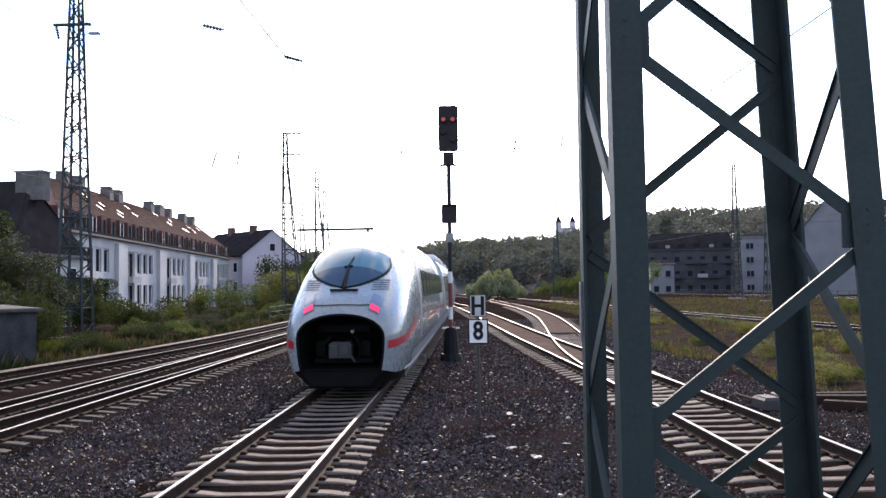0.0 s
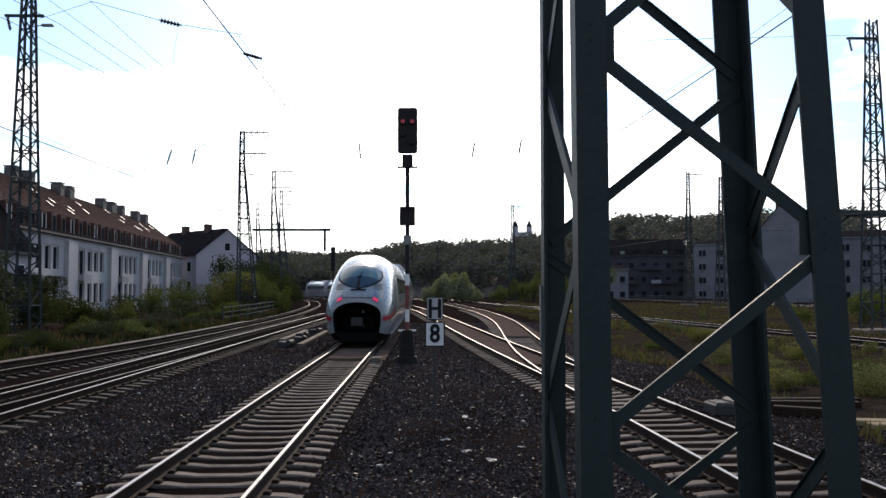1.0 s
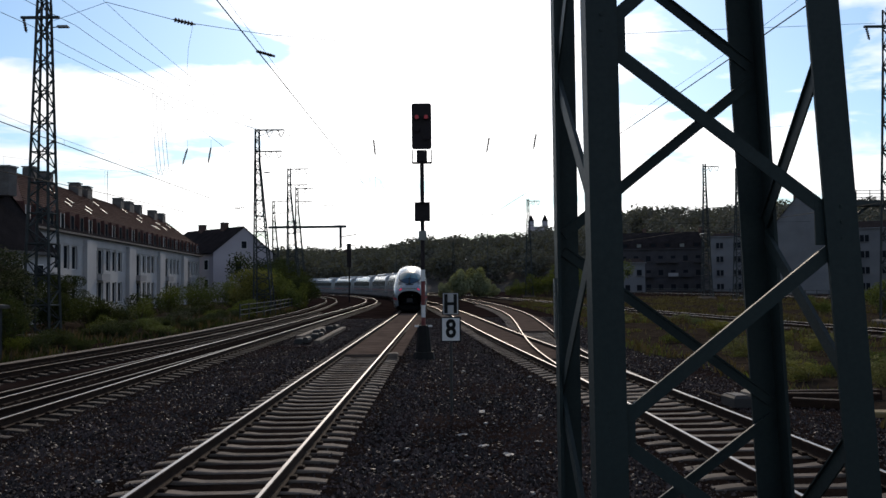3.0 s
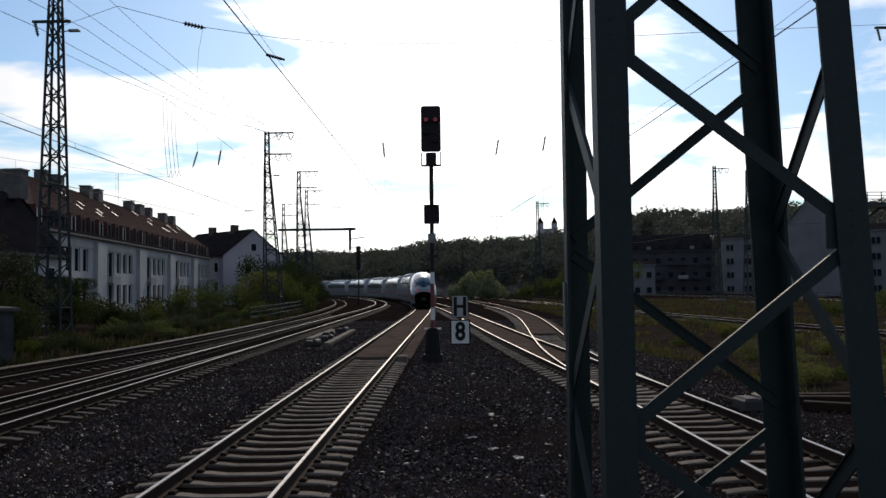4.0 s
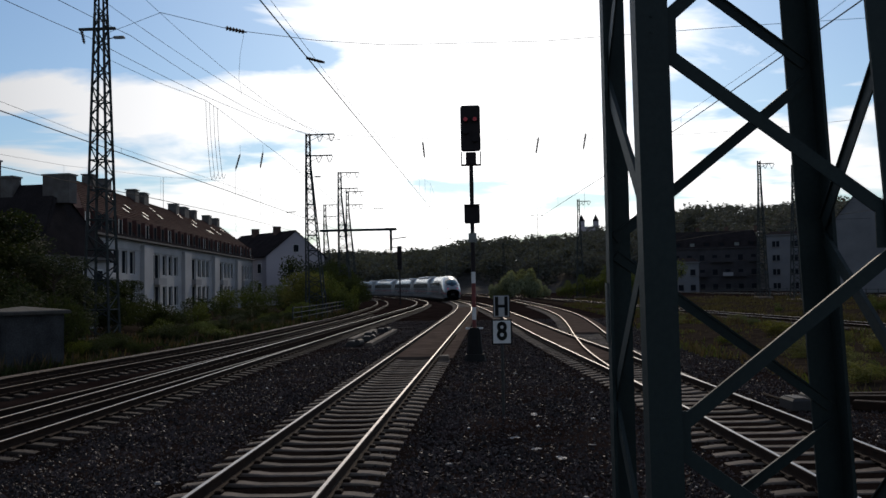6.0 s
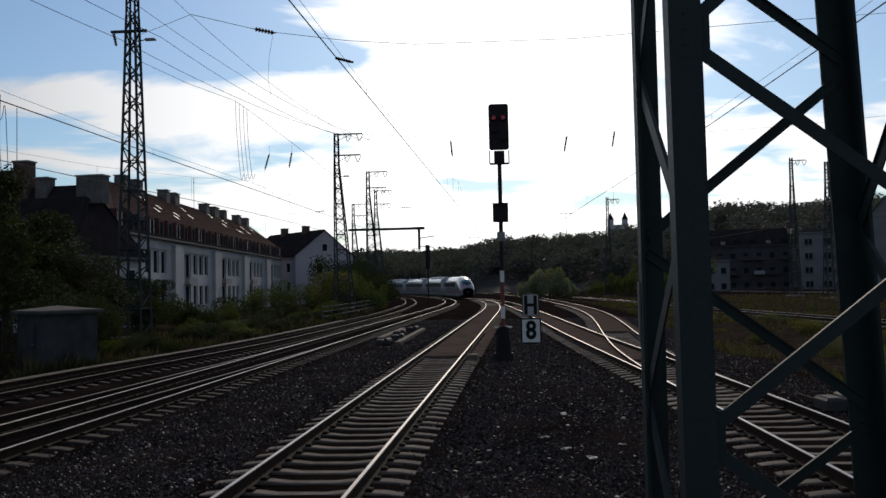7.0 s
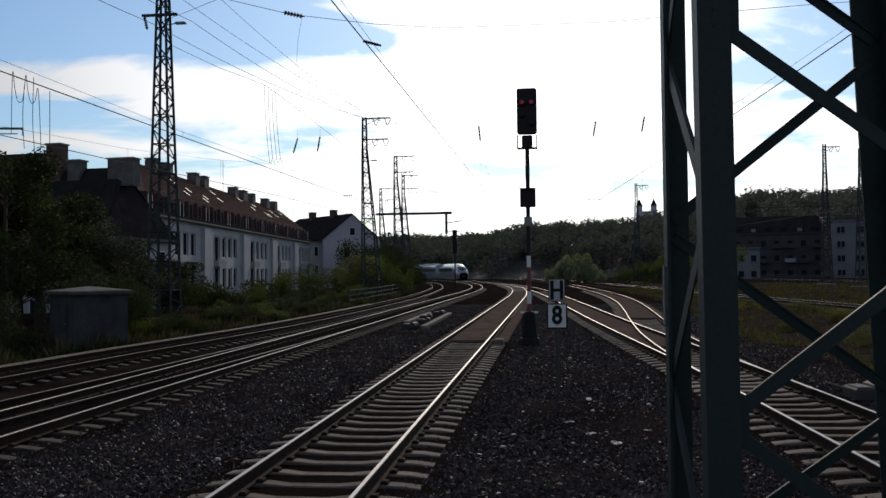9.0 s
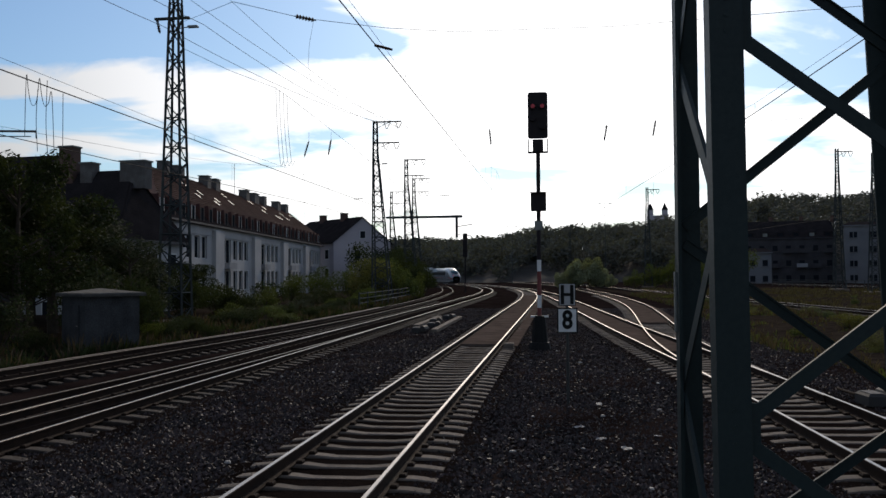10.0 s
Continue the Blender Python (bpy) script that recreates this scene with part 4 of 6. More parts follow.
        for q in range(5):
            zq = 2.27 + 0.052 * q
            run = [s_ for s_ in [0.3 + 0.02 * v for v in range(120)] if 0.62 < side_x(s_, zq) < 0.97]
            part("air_slot", side_patch(run[0], run[-1], zq, zq + 0.02, sgn, 0.01, 8, 1), UNDER, t)
        stripe = side_patch(0.06, 3.2, 0.99, 1.17, sgn, 0.012, 16, 2, lambda s: 0.5 * (s / 3.2) ** 1.25)
        part("red_stripe", stripe, TRAINRED, t, "red stripe rising round the nose", smooth=True)
        part("red_stripe", side_patch(8.5, END_CAR - 0.1, 1.32, 1.42, sgn, 0.01, 12, 2), TRAINRED, t, smooth=True)
        band = part("window_band", side_patch(6.6, END_CAR - 1.9, 2.02, 2.82, sgn, 0.008, 14, 4), SIDEGLASS, t, "dark window band", smooth=True)
        for q in range(8):
            part("window_pane", side_patch(7.0 + q * 2.05, 7.0 + q * 2.05 + 1.75, 2.1, 2.74, sgn, 0.016, 2, 3), GLASS, band)
        part("cab_door", side_patch(5.0, 5.75, 0.95, 3.05, sgn, 0.006, 3, 10), TRAINLOW, t, "cab door", smooth=True)
        part("skirt", side_patch(2.4, END_CAR, 0.3, 0.78, sgn, 0.014, 20, 2), TRAINLOW, t, "grey lower skirt", smooth=True)
        # white strip painted where sunlight catches the edge of the skirt
        part("skirt_glint", side_patch(1.2, 16.0, 0.43, 0.50, sgn, 0.03, 16, 1), WHITEPAINT, t)
    return t


def build_middle_car(kind):
    t = thing("train_car", pose(0, 0, 0), "white high-speed train passenger car with window band", "train car", "cars of the train")
    sh, k = shell(0, 0, [10.0 + CAR * i / 6 for i in range(7)])
    sh.v = [(x, y - 10.0, z) for x, y, z in sh.v]
    sh.f.append(tuple(range(k)))
    sh.f.append(tuple(6 * k + i for i in range(k)))
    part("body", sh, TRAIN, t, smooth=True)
    part("underfloor", Shape().box(0, CAR / 2, 0.38, 2.45, CAR - 1, 0.44), UNDER, t)
    part("gangway", Shape().box(0, -GAP / 2, 2.05, 2.3, GAP + 0.2, 3.0, chamfer=0.15), BLACK, t)
    bogie(t, 3.4); bogie(t, CAR - 3.4)
    for sgn in (-1, 1):
        for name, a, b, z0, z1, lift, mat in (("red_stripe", 0.1, CAR - 0.1, 1.32, 1.42, 0.01, TRAINRED), ("window_band", 1.9, CAR - 1.9, 2.02, 2.82, 0.008, SIDEGLASS), ("skirt", 0, CAR, 0.3, 0.78, 0.014, TRAINLOW)):
            p = side_patch(10 + a, 10 + b, z0, z1, sgn, lift, 4, 3)
            p.v = [(x, y - 10.0, z) for x, y, z in p.v]
            part(name, p, mat, t, smooth=True)
        for dy in (0.75, CAR - 1.6):
            p = side_patch(10 + dy, 10.9 + dy, 0.95, 2.95, sgn, 0.012, 2, 6)
            p.v = [(x, y - 10.0, z) for x, y, z in p.v]
            part("door", p, TRAINLOW, t, smooth=True)
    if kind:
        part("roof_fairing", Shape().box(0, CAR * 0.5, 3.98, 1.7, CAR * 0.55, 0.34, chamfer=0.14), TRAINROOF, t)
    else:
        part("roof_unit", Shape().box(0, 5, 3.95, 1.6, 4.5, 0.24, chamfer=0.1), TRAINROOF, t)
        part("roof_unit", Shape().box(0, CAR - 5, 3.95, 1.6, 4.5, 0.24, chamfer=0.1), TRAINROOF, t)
    return t


TRAIN_CARS = [build_end_car()]
plain, raised = build_middle_car(0), build_middle_car(1)
TRAIN_CARS += [raised, plain, copy_thing(raised, pose(0, 0, 0)), copy_thing(plain, pose(0, 0, 0)), copy_thing(raised, pose(0, 0, 0)), copy_thing(plain, pose(0, 0, 0)), copy_thing(plain, pose(0, 0, 0))]

# lengths along the main track
ARC_Y = np.arange(0.0, 520.0, 0.25)
ARC_X = np.array([line_main(y) for y in ARC_Y])
ARC_S = np.concatenate([[0], np.cumsum(np.hypot(np.diff(ARC_X), np.diff(ARC_Y)))])


def on_line(s):
    return Vector((float(np.interp(s, ARC_S, ARC_X)), float(np.interp(s, ARC_S, ARC_Y)), 0))


def tail_at(t):
    """Metres along the track of the train's open nose, t seconds in."""
    return smooth([(-1, 3.0), (0, 18.8), (1, 35.2), (2.5, 61.7), (4.5, 101.5), (5.5, 123.5), (7.5, 166.5), (9, 198.0), (10, 219.5), (11, 241)], t)


def car_pose(s, length):
    a, b = on_line(s + 0.15 * length), on_line(s + 0.85 * length)
    d = (b - a).normalized()
    return Matrix.Translation(a - d * 0.15 * length) @ Matrix.Rotation(math.atan2(-d.x, d.y), 4, "Z")


def motions():
    start = 0.0
    for i, car in enumerate(TRAIN_CARS):
        length = END_CAR if i == 0 else CAR
        walk(car, [(t / 2, car_pose(tail_at(t / 2) + start, length)) for t in range(21)])
        start += length + GAP


# ---- vegetation ----
def leaf_cloud(s, rng, blobs, count, size):
    """Leaves scattered near the surface of a set of ellipsoid clumps."""
    total = sum(b[3] * b[4] for b in blobs)
    for cx, cy, cz, rx, rz in blobs:
        for _ in range(int(count * rx * rz / total)):
            d = Vector((rng.gauss(0, 1), rng.gauss(0, 1), rng.gauss(0, 1))).normalized()
            r = rng.uniform(0.55, 1.06)
            p = Vector((cx + d.x * rx * r, cy + d.y * rx * r, cz + d.z * rz * r))
            u = Vector((rng.gauss(0, 1), rng.gauss(0, 1), rng.gauss(0, 0.7))).normalized()
            w = u.orthogonal().normalized() * size * rng.uniform(0.3, 0.55)
            u = u * size * rng.uniform(0.6, 1.2)
            s.add([p - u * 0.5, p + w * 0.5, p + u * 0.5, p - w * 0.5], [(0, 1, 2, 3)])
    return s


def bush_meshes(seed, w, h, leaves, size, mat):
    rng = random.Random(seed)
    blobs = []
    for i in range(9):
        a, r = rng.uniform(0, 6.28), w * 0.36 * rng.random() ** 0.5
        z = h * rng.uniform(0.25, 0.72)
        blobs.append((r * math.cos(a), r * math.sin(a), z, w * rng.uniform(0.16, 0.27), h * rng.uniform(0.16, 0.28)))
    stems = Shape()
    for b in blobs:
        stems.tube((b[0] * 0.15, b[1] * 0.15, -0.1), (b[0], b[1], b[2]), 0.05, 5, 0.015)
    return stems.mesh("stem", BARK), leaf_cloud(Shape(), rng, blobs, leaves, size).mesh("foliage", mat)


def tree_meshes(seed, w, h, leaves, size, mat):
    rng = random.Random(seed)
    wood = Shape().tube((0, 0, -0.2), (0.1, 0, h * 0.35), w * 0.04, 8, w * 0.028).tube((0.1, 0, h * 0.35), (0, 0.1, h * 0.8), w * 0.028, 6, 0.03)
    blobs = []
    for i in range(20):
        a, z = rng.uniform(0, 6.28), h * rng.uniform(0.22, 0.9)
        r = w * 0.42 * math.sqrt(max(0.05, 1 - ((z / h - 0.5) / 0.5) ** 2)) * rng.uniform(0.5, 1)
        x, y = r * math.cos(a), r * math.sin(a)
        blobs.append((x, y, z, w * rng.uniform(0.1, 0.19), h * rng.uniform(0.07, 0.13)))
        wood.tube((0.05, 0, max(0.3, z - h * 0.15)), (x, y, z), 0.06, 5, 0.02)
    return wood.mesh("trunk", BARK), leaf_cloud(Shape(), rng, blobs, leaves, size).mesh("crown", mat)


def plant(name, meshes, parts, x, y, z, rz, scale, label, category, group):
    t = thing(name, pose(x, y, z, 0, 0, rz), label, category, group)
    for n, me in zip(parts, meshes):
        ob = part(n, me, None, t)
        ob.scale = (scale[0], scale[0], scale[1])
    return t


BUSH_G = [bush_meshes(10 + i, 4.0, 3.0, 2600, 0.20, LEAF) for i in range(2)]
BUSH_Y = [bush_meshes(20, 4.0, 3.0, 2600, 0.20, LEAFYELLOW)]
BUSH_P = [bush_meshes(25, 4.0, 3.0, 5200, 0.24, LEAFLIT)]
BUSH_D = [bush_meshes(30 + i, 4.0, 3.0, 2600, 0.20, LEAFDARK) for i in range(2)]
TREES_D = [tree_meshes(40 + i, 7.0, 9.0, 9000, 0.24, LEAFDARK) for i in range(2)]
rng = random.Random(5)
# large trees behind the hut
for x, y, k, h in ((-26.5, 31, 1.0, 0.92), (-23.4, 30.0, 0.95, 0.9), (-20.9, 31.5, 0.8, 0.86), (-24.8, 26.5, 0.8, 0.72), (-29.5, 36, 1.1, 0.98), (-22.2, 36, 0.95, 0.84), (-33, 42, 1.1, 0.95), (-26.5, 41, 1.0, 0.8)):
    plant("tree", TREES_D[rng.randrange(2)], ("trunk", "crown"), x, y, GROUND_Z, rng.uniform(0, 360), (k, h), "dark leafy tree on the bank beside the hut", "tree", "trees on the bank")
for x, y, k, h in ((-22.8, 45.5, 0.62, 0.38), (-25.2, 50, 0.75, 0.42), (-19.4, 37.5, 0.6, 0.5), (-28, 53, 0.8, 0.5), (-27.2, 46.5, 0.8, 0.66), (-23.6, 42.0, 0.8, 0.66), (-25.4, 57.5, 0.6, 0.4), (-24.6, 47.5, 0.85, 0.42), (-28.2, 48.5, 0.9, 0.66), (-22.2, 49, 0.6, 0.32)):
    plant("tree", TREES_D[rng.randrange(2)], ("trunk", "crown"), x, y, GROUND_Z, rng.uniform(0, 360), (k, h), "small dark leafy tree in front of the row house", "tree", "trees on the bank")
# bushes along the bank
for x, y, k, h, c in ((-18.2, 31.5, 0.62, 1.1, 2), (-17.0, 33.5, 0.55, 1.0, 2), (-19.4, 28.0, 0.6, 0.8, 2), (-21.3, 26, 0.8, 1.0, 2), (-18.6, 25.0, 0.5, 0.45, 2), (-22.5, 23.5, 0.9, 1.0, 2), (-17.4, 27.2, 0.35, 0.35, 2), (-18.7, 36, 0.7, 0.75, 2), (-20.8, 46.2, 0.8, 0.95, 2), (-19.6, 50.2, 0.7, 0.75, 2), (-22.3, 55, 0.8, 0.8, 2), (-20.5, 40, 0.75, 0.8, 2), (-17.3, 39, 0.4, 0.3, 2), (-16.6, 43, 0.35, 0.25, 2), (-18.3, 47, 0.5, 0.4, 0), (-20.0, 53, 0.75, 0.6, 2), (-17.2, 52, 0.4, 0.3, 2), (-21, 60, 0.8, 0.65, 0), (-18.4, 60, 0.55, 0.35, 2), (-23, 67, 0.9, 0.8, 2), (-19.6, 67, 0.6, 0.45, 2), (-16.9, 64, 0.4, 0.3, 0),
                      (-24, 76, 1.0, 0.95, 0), (-20.5, 75, 0.8, 0.6, 2), (-17.4, 76, 0.6, 0.5, 0), (-21.6, 92, 0.9, 1.3, 0), (-19.9, 90, 1.15, 1.75, 1), (-18.4, 89, 1.1, 1.7, 1), (-22.8, 94, 0.9, 1.1, 0), (-16.4, 90, 0.95, 1.35, 0), (-17.9, 94, 1.1, 1.6, 0), (-15.3, 92, 0.75, 1.0, 0), (-16.2, 97, 0.9, 1.5, 2), (-17.6, 102, 1.2, 1.75, 2), (-17.6, 110, 1.1, 1.4, 2), (-20.5, 106, 1.5, 2.3, 2), (-22.5, 116, 1.7, 2.5, 2), (-20.3, 120, 1.2, 1.9, 2), (-27, 98, 1.2, 1.3, 0), (-27, 124, 1.9, 2.7, 2), (-24.5, 132, 1.7, 2.6, 2), (-20.2, 130, 1.0, 1.2, 2)):
    m = (BUSH_G, BUSH_Y, BUSH_D)[c]
    plant("bush", m[rng.randrange(len(m))], ("stem", "foliage"), x, y, GROUND_Z, rng.uniform(0, 360), (k, h), ("green bush on the overgrown bank", "yellowing bush on the overgrown bank", "dark bush on the overgrown bank")[c], "bush", "bushes on the bank")
for i in range(60):
    y = 28 + 54 * rng.random()
    x = line_siding(y) - 2.6 - 3.2 * rng.random()
    c = rng.choice((0, 2, 2, 2))
    if abs(x + 16) < 2.2 and 25 < y < 31:
        continue
    m = (BUSH_G, BUSH_Y, BUSH_D)[c]
    plant("bush", m[rng.randrange(len(m))], ("stem", "foliage"), x, y, GROUND_Z, rng.uniform(0, 360), (rng.uniform(0.22, 0.42), rng.uniform(0.2, 0.36)), ("low green bush on the overgrown bank", "low yellowing bush on the overgrown bank", "low dark bush on the overgrown bank")[c], "bush", "bushes on the bank")
# bushes right of the throat
for x, y, k, h in ((0.6, 149, 0.7, 0.9), (1.9, 150, 0.95, 1.4), (3.4, 149, 1.1, 1.65), (4.8, 151, 1.2, 1.75), (6.2, 150, 1.05, 1.5), (7.5, 151, 0.9, 1.15), (9.0, 153, 0.7, 0.8), (12.2, 150, 0.9, 1.0), (15.0, 150, 1.2, 1.3), (18.3, 151, 1.4, 1.75), (22, 150, 1.6, 1.9), (26, 152, 1.7, 1.9), (30, 155, 1.9, 2.0)):
    plant("bush", (BUSH_P if x < 10 else BUSH_G)[0], ("stem", "foliage"), x, y, GROUND_Z, rng.uniform(0, 360), (k, h * 1.12), "round green bush beside the far tracks", "bush", "bushes beside the far tracks")
for x, y, k, h in ((30.5, 61, 0.9, 0.9), (34.5, 66, 1.0, 1.1), (27.5, 64, 0.5, 0.5)):
    plant("bush", BUSH_G[rng.randrange(2)], ("stem", "foliage"), x, y, GROUND_Z, rng.uniform(0, 360), (k, h), "green bush in the dry grass", "bush", "bushes in the grass")


def lift_of(deg):
    u = max(0.0, min(1.0, (deg - 5) / 7))
    v = max(0.0, min(1.0, (-1.5 - deg) / 3))
    return 1.0 + 0.62 * u * u * (3 - 2 * u) - 0.22 * v


def far_woods():
    rng = random.Random(9)
    hill = Shape()
    for j in range(9):
        d = 250 + j * 45
        for i in range(33):
            a = radians(-34 + 68 * i / 32)
            rise = [0, 11, 13, 14.5, 15.5, 16, 16, 16, 16][j] * lift_of(math.degrees(a))
            hill.v.append((d * math.sin(a), d * math.cos(a), GROUND_Z - 0.1 + rise * (0.92 + 0.08 * math.sin(i * 0.7))))
    hill.f = [(j * 33 + i, j * 33 + i + 1, (j + 1) * 33 + i + 1, (j + 1) * 33 + i) for j in range(8) for i in range(32)]
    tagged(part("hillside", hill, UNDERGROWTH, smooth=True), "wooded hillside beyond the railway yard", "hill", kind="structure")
    s = Shape()
    for i in range(860):
        a = radians(rng.uniform(-22, 27))
        d = rng.uniform(255, 420)
        h = rng.uniform(7, 10.5) * (0.88 if math.degrees(a) < -3 else 1.0) * (1.0 + 0.35 * max(0.0, min(1.0, math.degrees(a) / 12)))
        z = float(np.interp(d, [250, 295, 340, 385, 430], [1, 9, 12, 14, 15])) * lift_of(math.degrees(a)) - 1.0
        x, y = d * math.sin(a), d * math.cos(a)
        if abs(x + 39) < 9 and d < 342 and z > 11.5:
            continue
        blobs = [(x + rng.uniform(-3, 3), y + rng.uniform(-3, 3), z + h * rng.uniform(0.2, 0.85), rng.uniform(1.8, 3.2), rng.uniform(1.4, 2.6)) for _ in range(7)]
        leaf_cloud(s, rng, blobs, 300, 1.35)
    tagged(part("far_woods", s, LEAFHAZED), "dense wood on the far hillside, its leaf colour greyed as haze", "wood", kind="stuff")


far_woods()
for x, y, k, h, c in ((9.9, 29, 0.3, 0.3, 1), (10.8, 27.5, 0.25, 0.22, 1), (8.9, 21.5, 0.3, 0.24, 1), (9.7, 22.5, 0.24, 0.2, 0), (10.2, 20, 0.3, 0.3, 1), (11.0, 21.5, 0.34, 0.3, 1), (12.4, 25, 0.3, 0.26, 0), (13.5, 31, 0.35, 0.28, 1), (9.2, 35, 0.32, 0.22, 0), (12.5, 40, 0.4, 0.3, 1), (16.5, 30, 0.4, 0.35, 1)):
    m = (BUSH_G, BUSH_Y)[c]
    plant("weed_shrub", m[0], ("stem", "foliage"), x, y, GROUND_Z, rng.uniform(0, 360), (k, h), ("low green weed shrub between the tracks", "low yellowish weed shrub between the tracks")[c], "shrub", "weed shrubs between tracks")

shrub_rng = random.Random(31)
for i in range(46):
    y = 17 + 75 * shrub_rng.random() ** 1.3
    lo, hi = (8.6 if y < 30 else 10.2), line_yard(y) - 2.4
    if i % 3 == 0 and y > 30:
        lo, hi = line_yard(y) + 2.6, min(40.0, line_yard(y) + 14)
    if hi < lo:
        continue
    x, c = shrub_rng.uniform(lo, hi), shrub_rng.choice((0, 1, 1))
    plant("weed_shrub", (BUSH_G, BUSH_Y)[c][0], ("stem", "foliage"), x, y, GROUND_Z, shrub_rng.uniform(0, 360), (shrub_rng.uniform(0.14, 0.34), shrub_rng.uniform(0.1, 0.26)), ("low green weed shrub between the tracks", "low yellowish weed shrub between the tracks")[c], "shrub", "weed shrubs between tracks")


def blades(name, area, count, h, mat, label, seed):
    rng = random.Random(seed)
    s = Shape()
    n = 0
    while n < count:
        x, y = area(rng)
        if x is None:
            continue
        n += 1
        dens = noise.noise(Vector((x * 0.25, y * 0.2, 7)))
        dens += 0.6 * noise.noise(Vector((x * 0.9, y * 0.7, 11)))
        if dens < 0.06 and rng.random() < 0.93:
            continue
        k = h * rng.uniform(0.4, 1.3) * (0.8 + 1.1 * max(0.0, dens))
        a = rng.uniform(0, 6.28)
        w = 0.012 + 0.02 * rng.random() + 0.0006 * y
        dx, dy = math.cos(a), math.sin(a)
        lx, ly = rng.gauss(0, 0.3) * k, rng.gauss(0, 0.3) * k
        z = GROUND_Z - 0.02
        s.add([(x - dx * w, y - dy * w, z), (x + dx * w, y + dy * w, z), (x + lx * 0.5 + dx * w * 0.7, y + ly * 0.5 + dy * w * 0.7, z + k * 0.6), (x + lx, y + ly, z + k)], [(0, 1, 2), (0, 2, 3)])
    return tagged(part(name, s, mat), label, "grass", kind="stuff")


def east(r):
    y = 7 + 95 * r.random() ** 1.4
    a, b = (min(9.5, line_branch(max(17, y)) + 3.0) if y > 30 else 7.4), line_yard(max(5, y)) - 2.0
    return (a + (b - a) * r.random(), y) if b > a else (None, y)


def field(r):
    y = 25 + 110 * r.random() ** 1.2
    a = line_yard(y) + 2.3
    return a + (46 - a) * r.random() ** 1.1, y


def bank(r):
    y = 12 + 90 * r.random() ** 1.3
    return line_siding(y) - 2.0 - 7.5 * r.random() ** 1.5, y


blades("dry_grass", east, 22000, 0.24, GRASS, "dry yellow-green grass and weeds between tracks", 1)
blades("brown_weeds", east, 16000, 0.3, WEED, "withered brown weeds between tracks", 2)
blades("green_weeds", east, 10000, 0.26, LEAF, "yellowish green weeds between tracks", 8)
blades("field_grass", field, 42000, 0.28, GRASS, "dry yellow-green grass in the yard", 3)
blades("bank_grass", bank, 36000, 0.26, LEAFDARK, "tall grass on the overgrown bank", 4)
blades("bank_weeds", bank, 8000, 0.42, WEED, "withered weeds on the overgrown bank", 5)
blades("foot_grass", lambda r: (0.25 + r.random() * 0.9, 6.2 + 1.9 * r.random()), 500, 0.3, LEAFYELLOW, "small yellowish weeds beside the mast foot", 6)


# ---- ballast stones ----
def ballast():
    rng = np.random.default_rng(4)
    base = np.array([(1, 0, 0), (-1, 0, 0), (0, 1, 0), (0, -1, 0), (0, 0, 1), (0, 0, -1)], float)
    tri = np.array([(0, 2, 4), (2, 1, 4), (1, 3, 4), (3, 0, 4), (2, 0, 5), (1, 2, 5), (3, 1, 5), (0, 3, 5)])
    n = 150000
    y = 8.5 + 56 * rng.random(n) ** 2.0
    x = -8.2 + 16.4 * rng.random(n)
    keep = np.ones(n, bool)
    right = np.array([line_right(v) for v in y])
    for c in (-2.81, right):
        d = np.abs(x - c)
        keep &= (d > 0.86) & ((d > 1.25) | (rng.random(n) < 0.4))
    x, y = x[keep], y[keep]
    n = len(x)
    size = rng.uniform(0.016, 0.042, n)
    v = base[None] * rng.uniform(0.55, 1.25, (n, 6, 1)) + rng.normal(0, 0.22, (n, 6, 3))
    v *= size[:, None, None]
    deep = ((np.abs(x + 2.81) < 1.22) & (y < 60)) | ((np.abs(x - right[keep]) < 1.22) & (y < 45))
    near = np.minimum(np.abs(x + 2.81), np.abs(x - right[keep])) < 2.3
    v += np.stack([x, y, np.where(deep, -0.222, np.where(near, -0.236, GROUND_Z)) + rng.uniform(-0.012, 0.014, n)], 1)[:, None, :]
    faces = (tri[None] + 6 * np.arange(n)[:, None, None]).reshape(-1, 3)
    me = bpy.data.meshes.new("ballast_stones")
    me.from_pydata(v.reshape(-1, 3).tolist(), [], faces.tolist())
    me.materials.append(STONE)
    tagged(new("ballast_stones", me), "loose dark brown ballast stones", "ballast", kind="stuff")


ballast()


# ---- houses ----
def facade(length, height, holes, thick=0.3):
    """A wall in the plane x = 0 (outside +x), along y, with openings (y0, z0, y1, z1) cut through it."""
    ys = sorted({0.0, length, *[h[0] for h in holes], *[h[2] for h in holes]})
    zs = sorted({0.0, height, *[h[1] for h in holes], *[h[3] for h in holes]})
    s = Shape()
    for i in range(len(ys) - 1):
        for j in range(len(zs) - 1):
            cy, cz = (ys[i] + ys[i + 1]) / 2, (zs[j] + zs[j + 1]) / 2
            if any(h[0] < cy < h[2] and h[1] < cz < h[3] for h in holes):
                continue
            s.quad((0, ys[i], zs[j]), (0, ys[i + 1], zs[j]), (0, ys[i + 1], zs[j + 1]), (0, ys[i], zs[j + 1]))
    for a, b, c, d in holes:
        s.quad((0, a, b), (-thick, a, b), (-thick, c, b), (0, c, b))
        s.quad((0, a, d), (0, c, d), (-thick, c, d), (-thick, a, d))
        s.quad((0, a, b), (0, a, d), (-thick, a, d), (-thick, a, b))
        s.quad((0, c, b), (-thick, c, b), (-thick, c, d), (0, c, d))
    return s


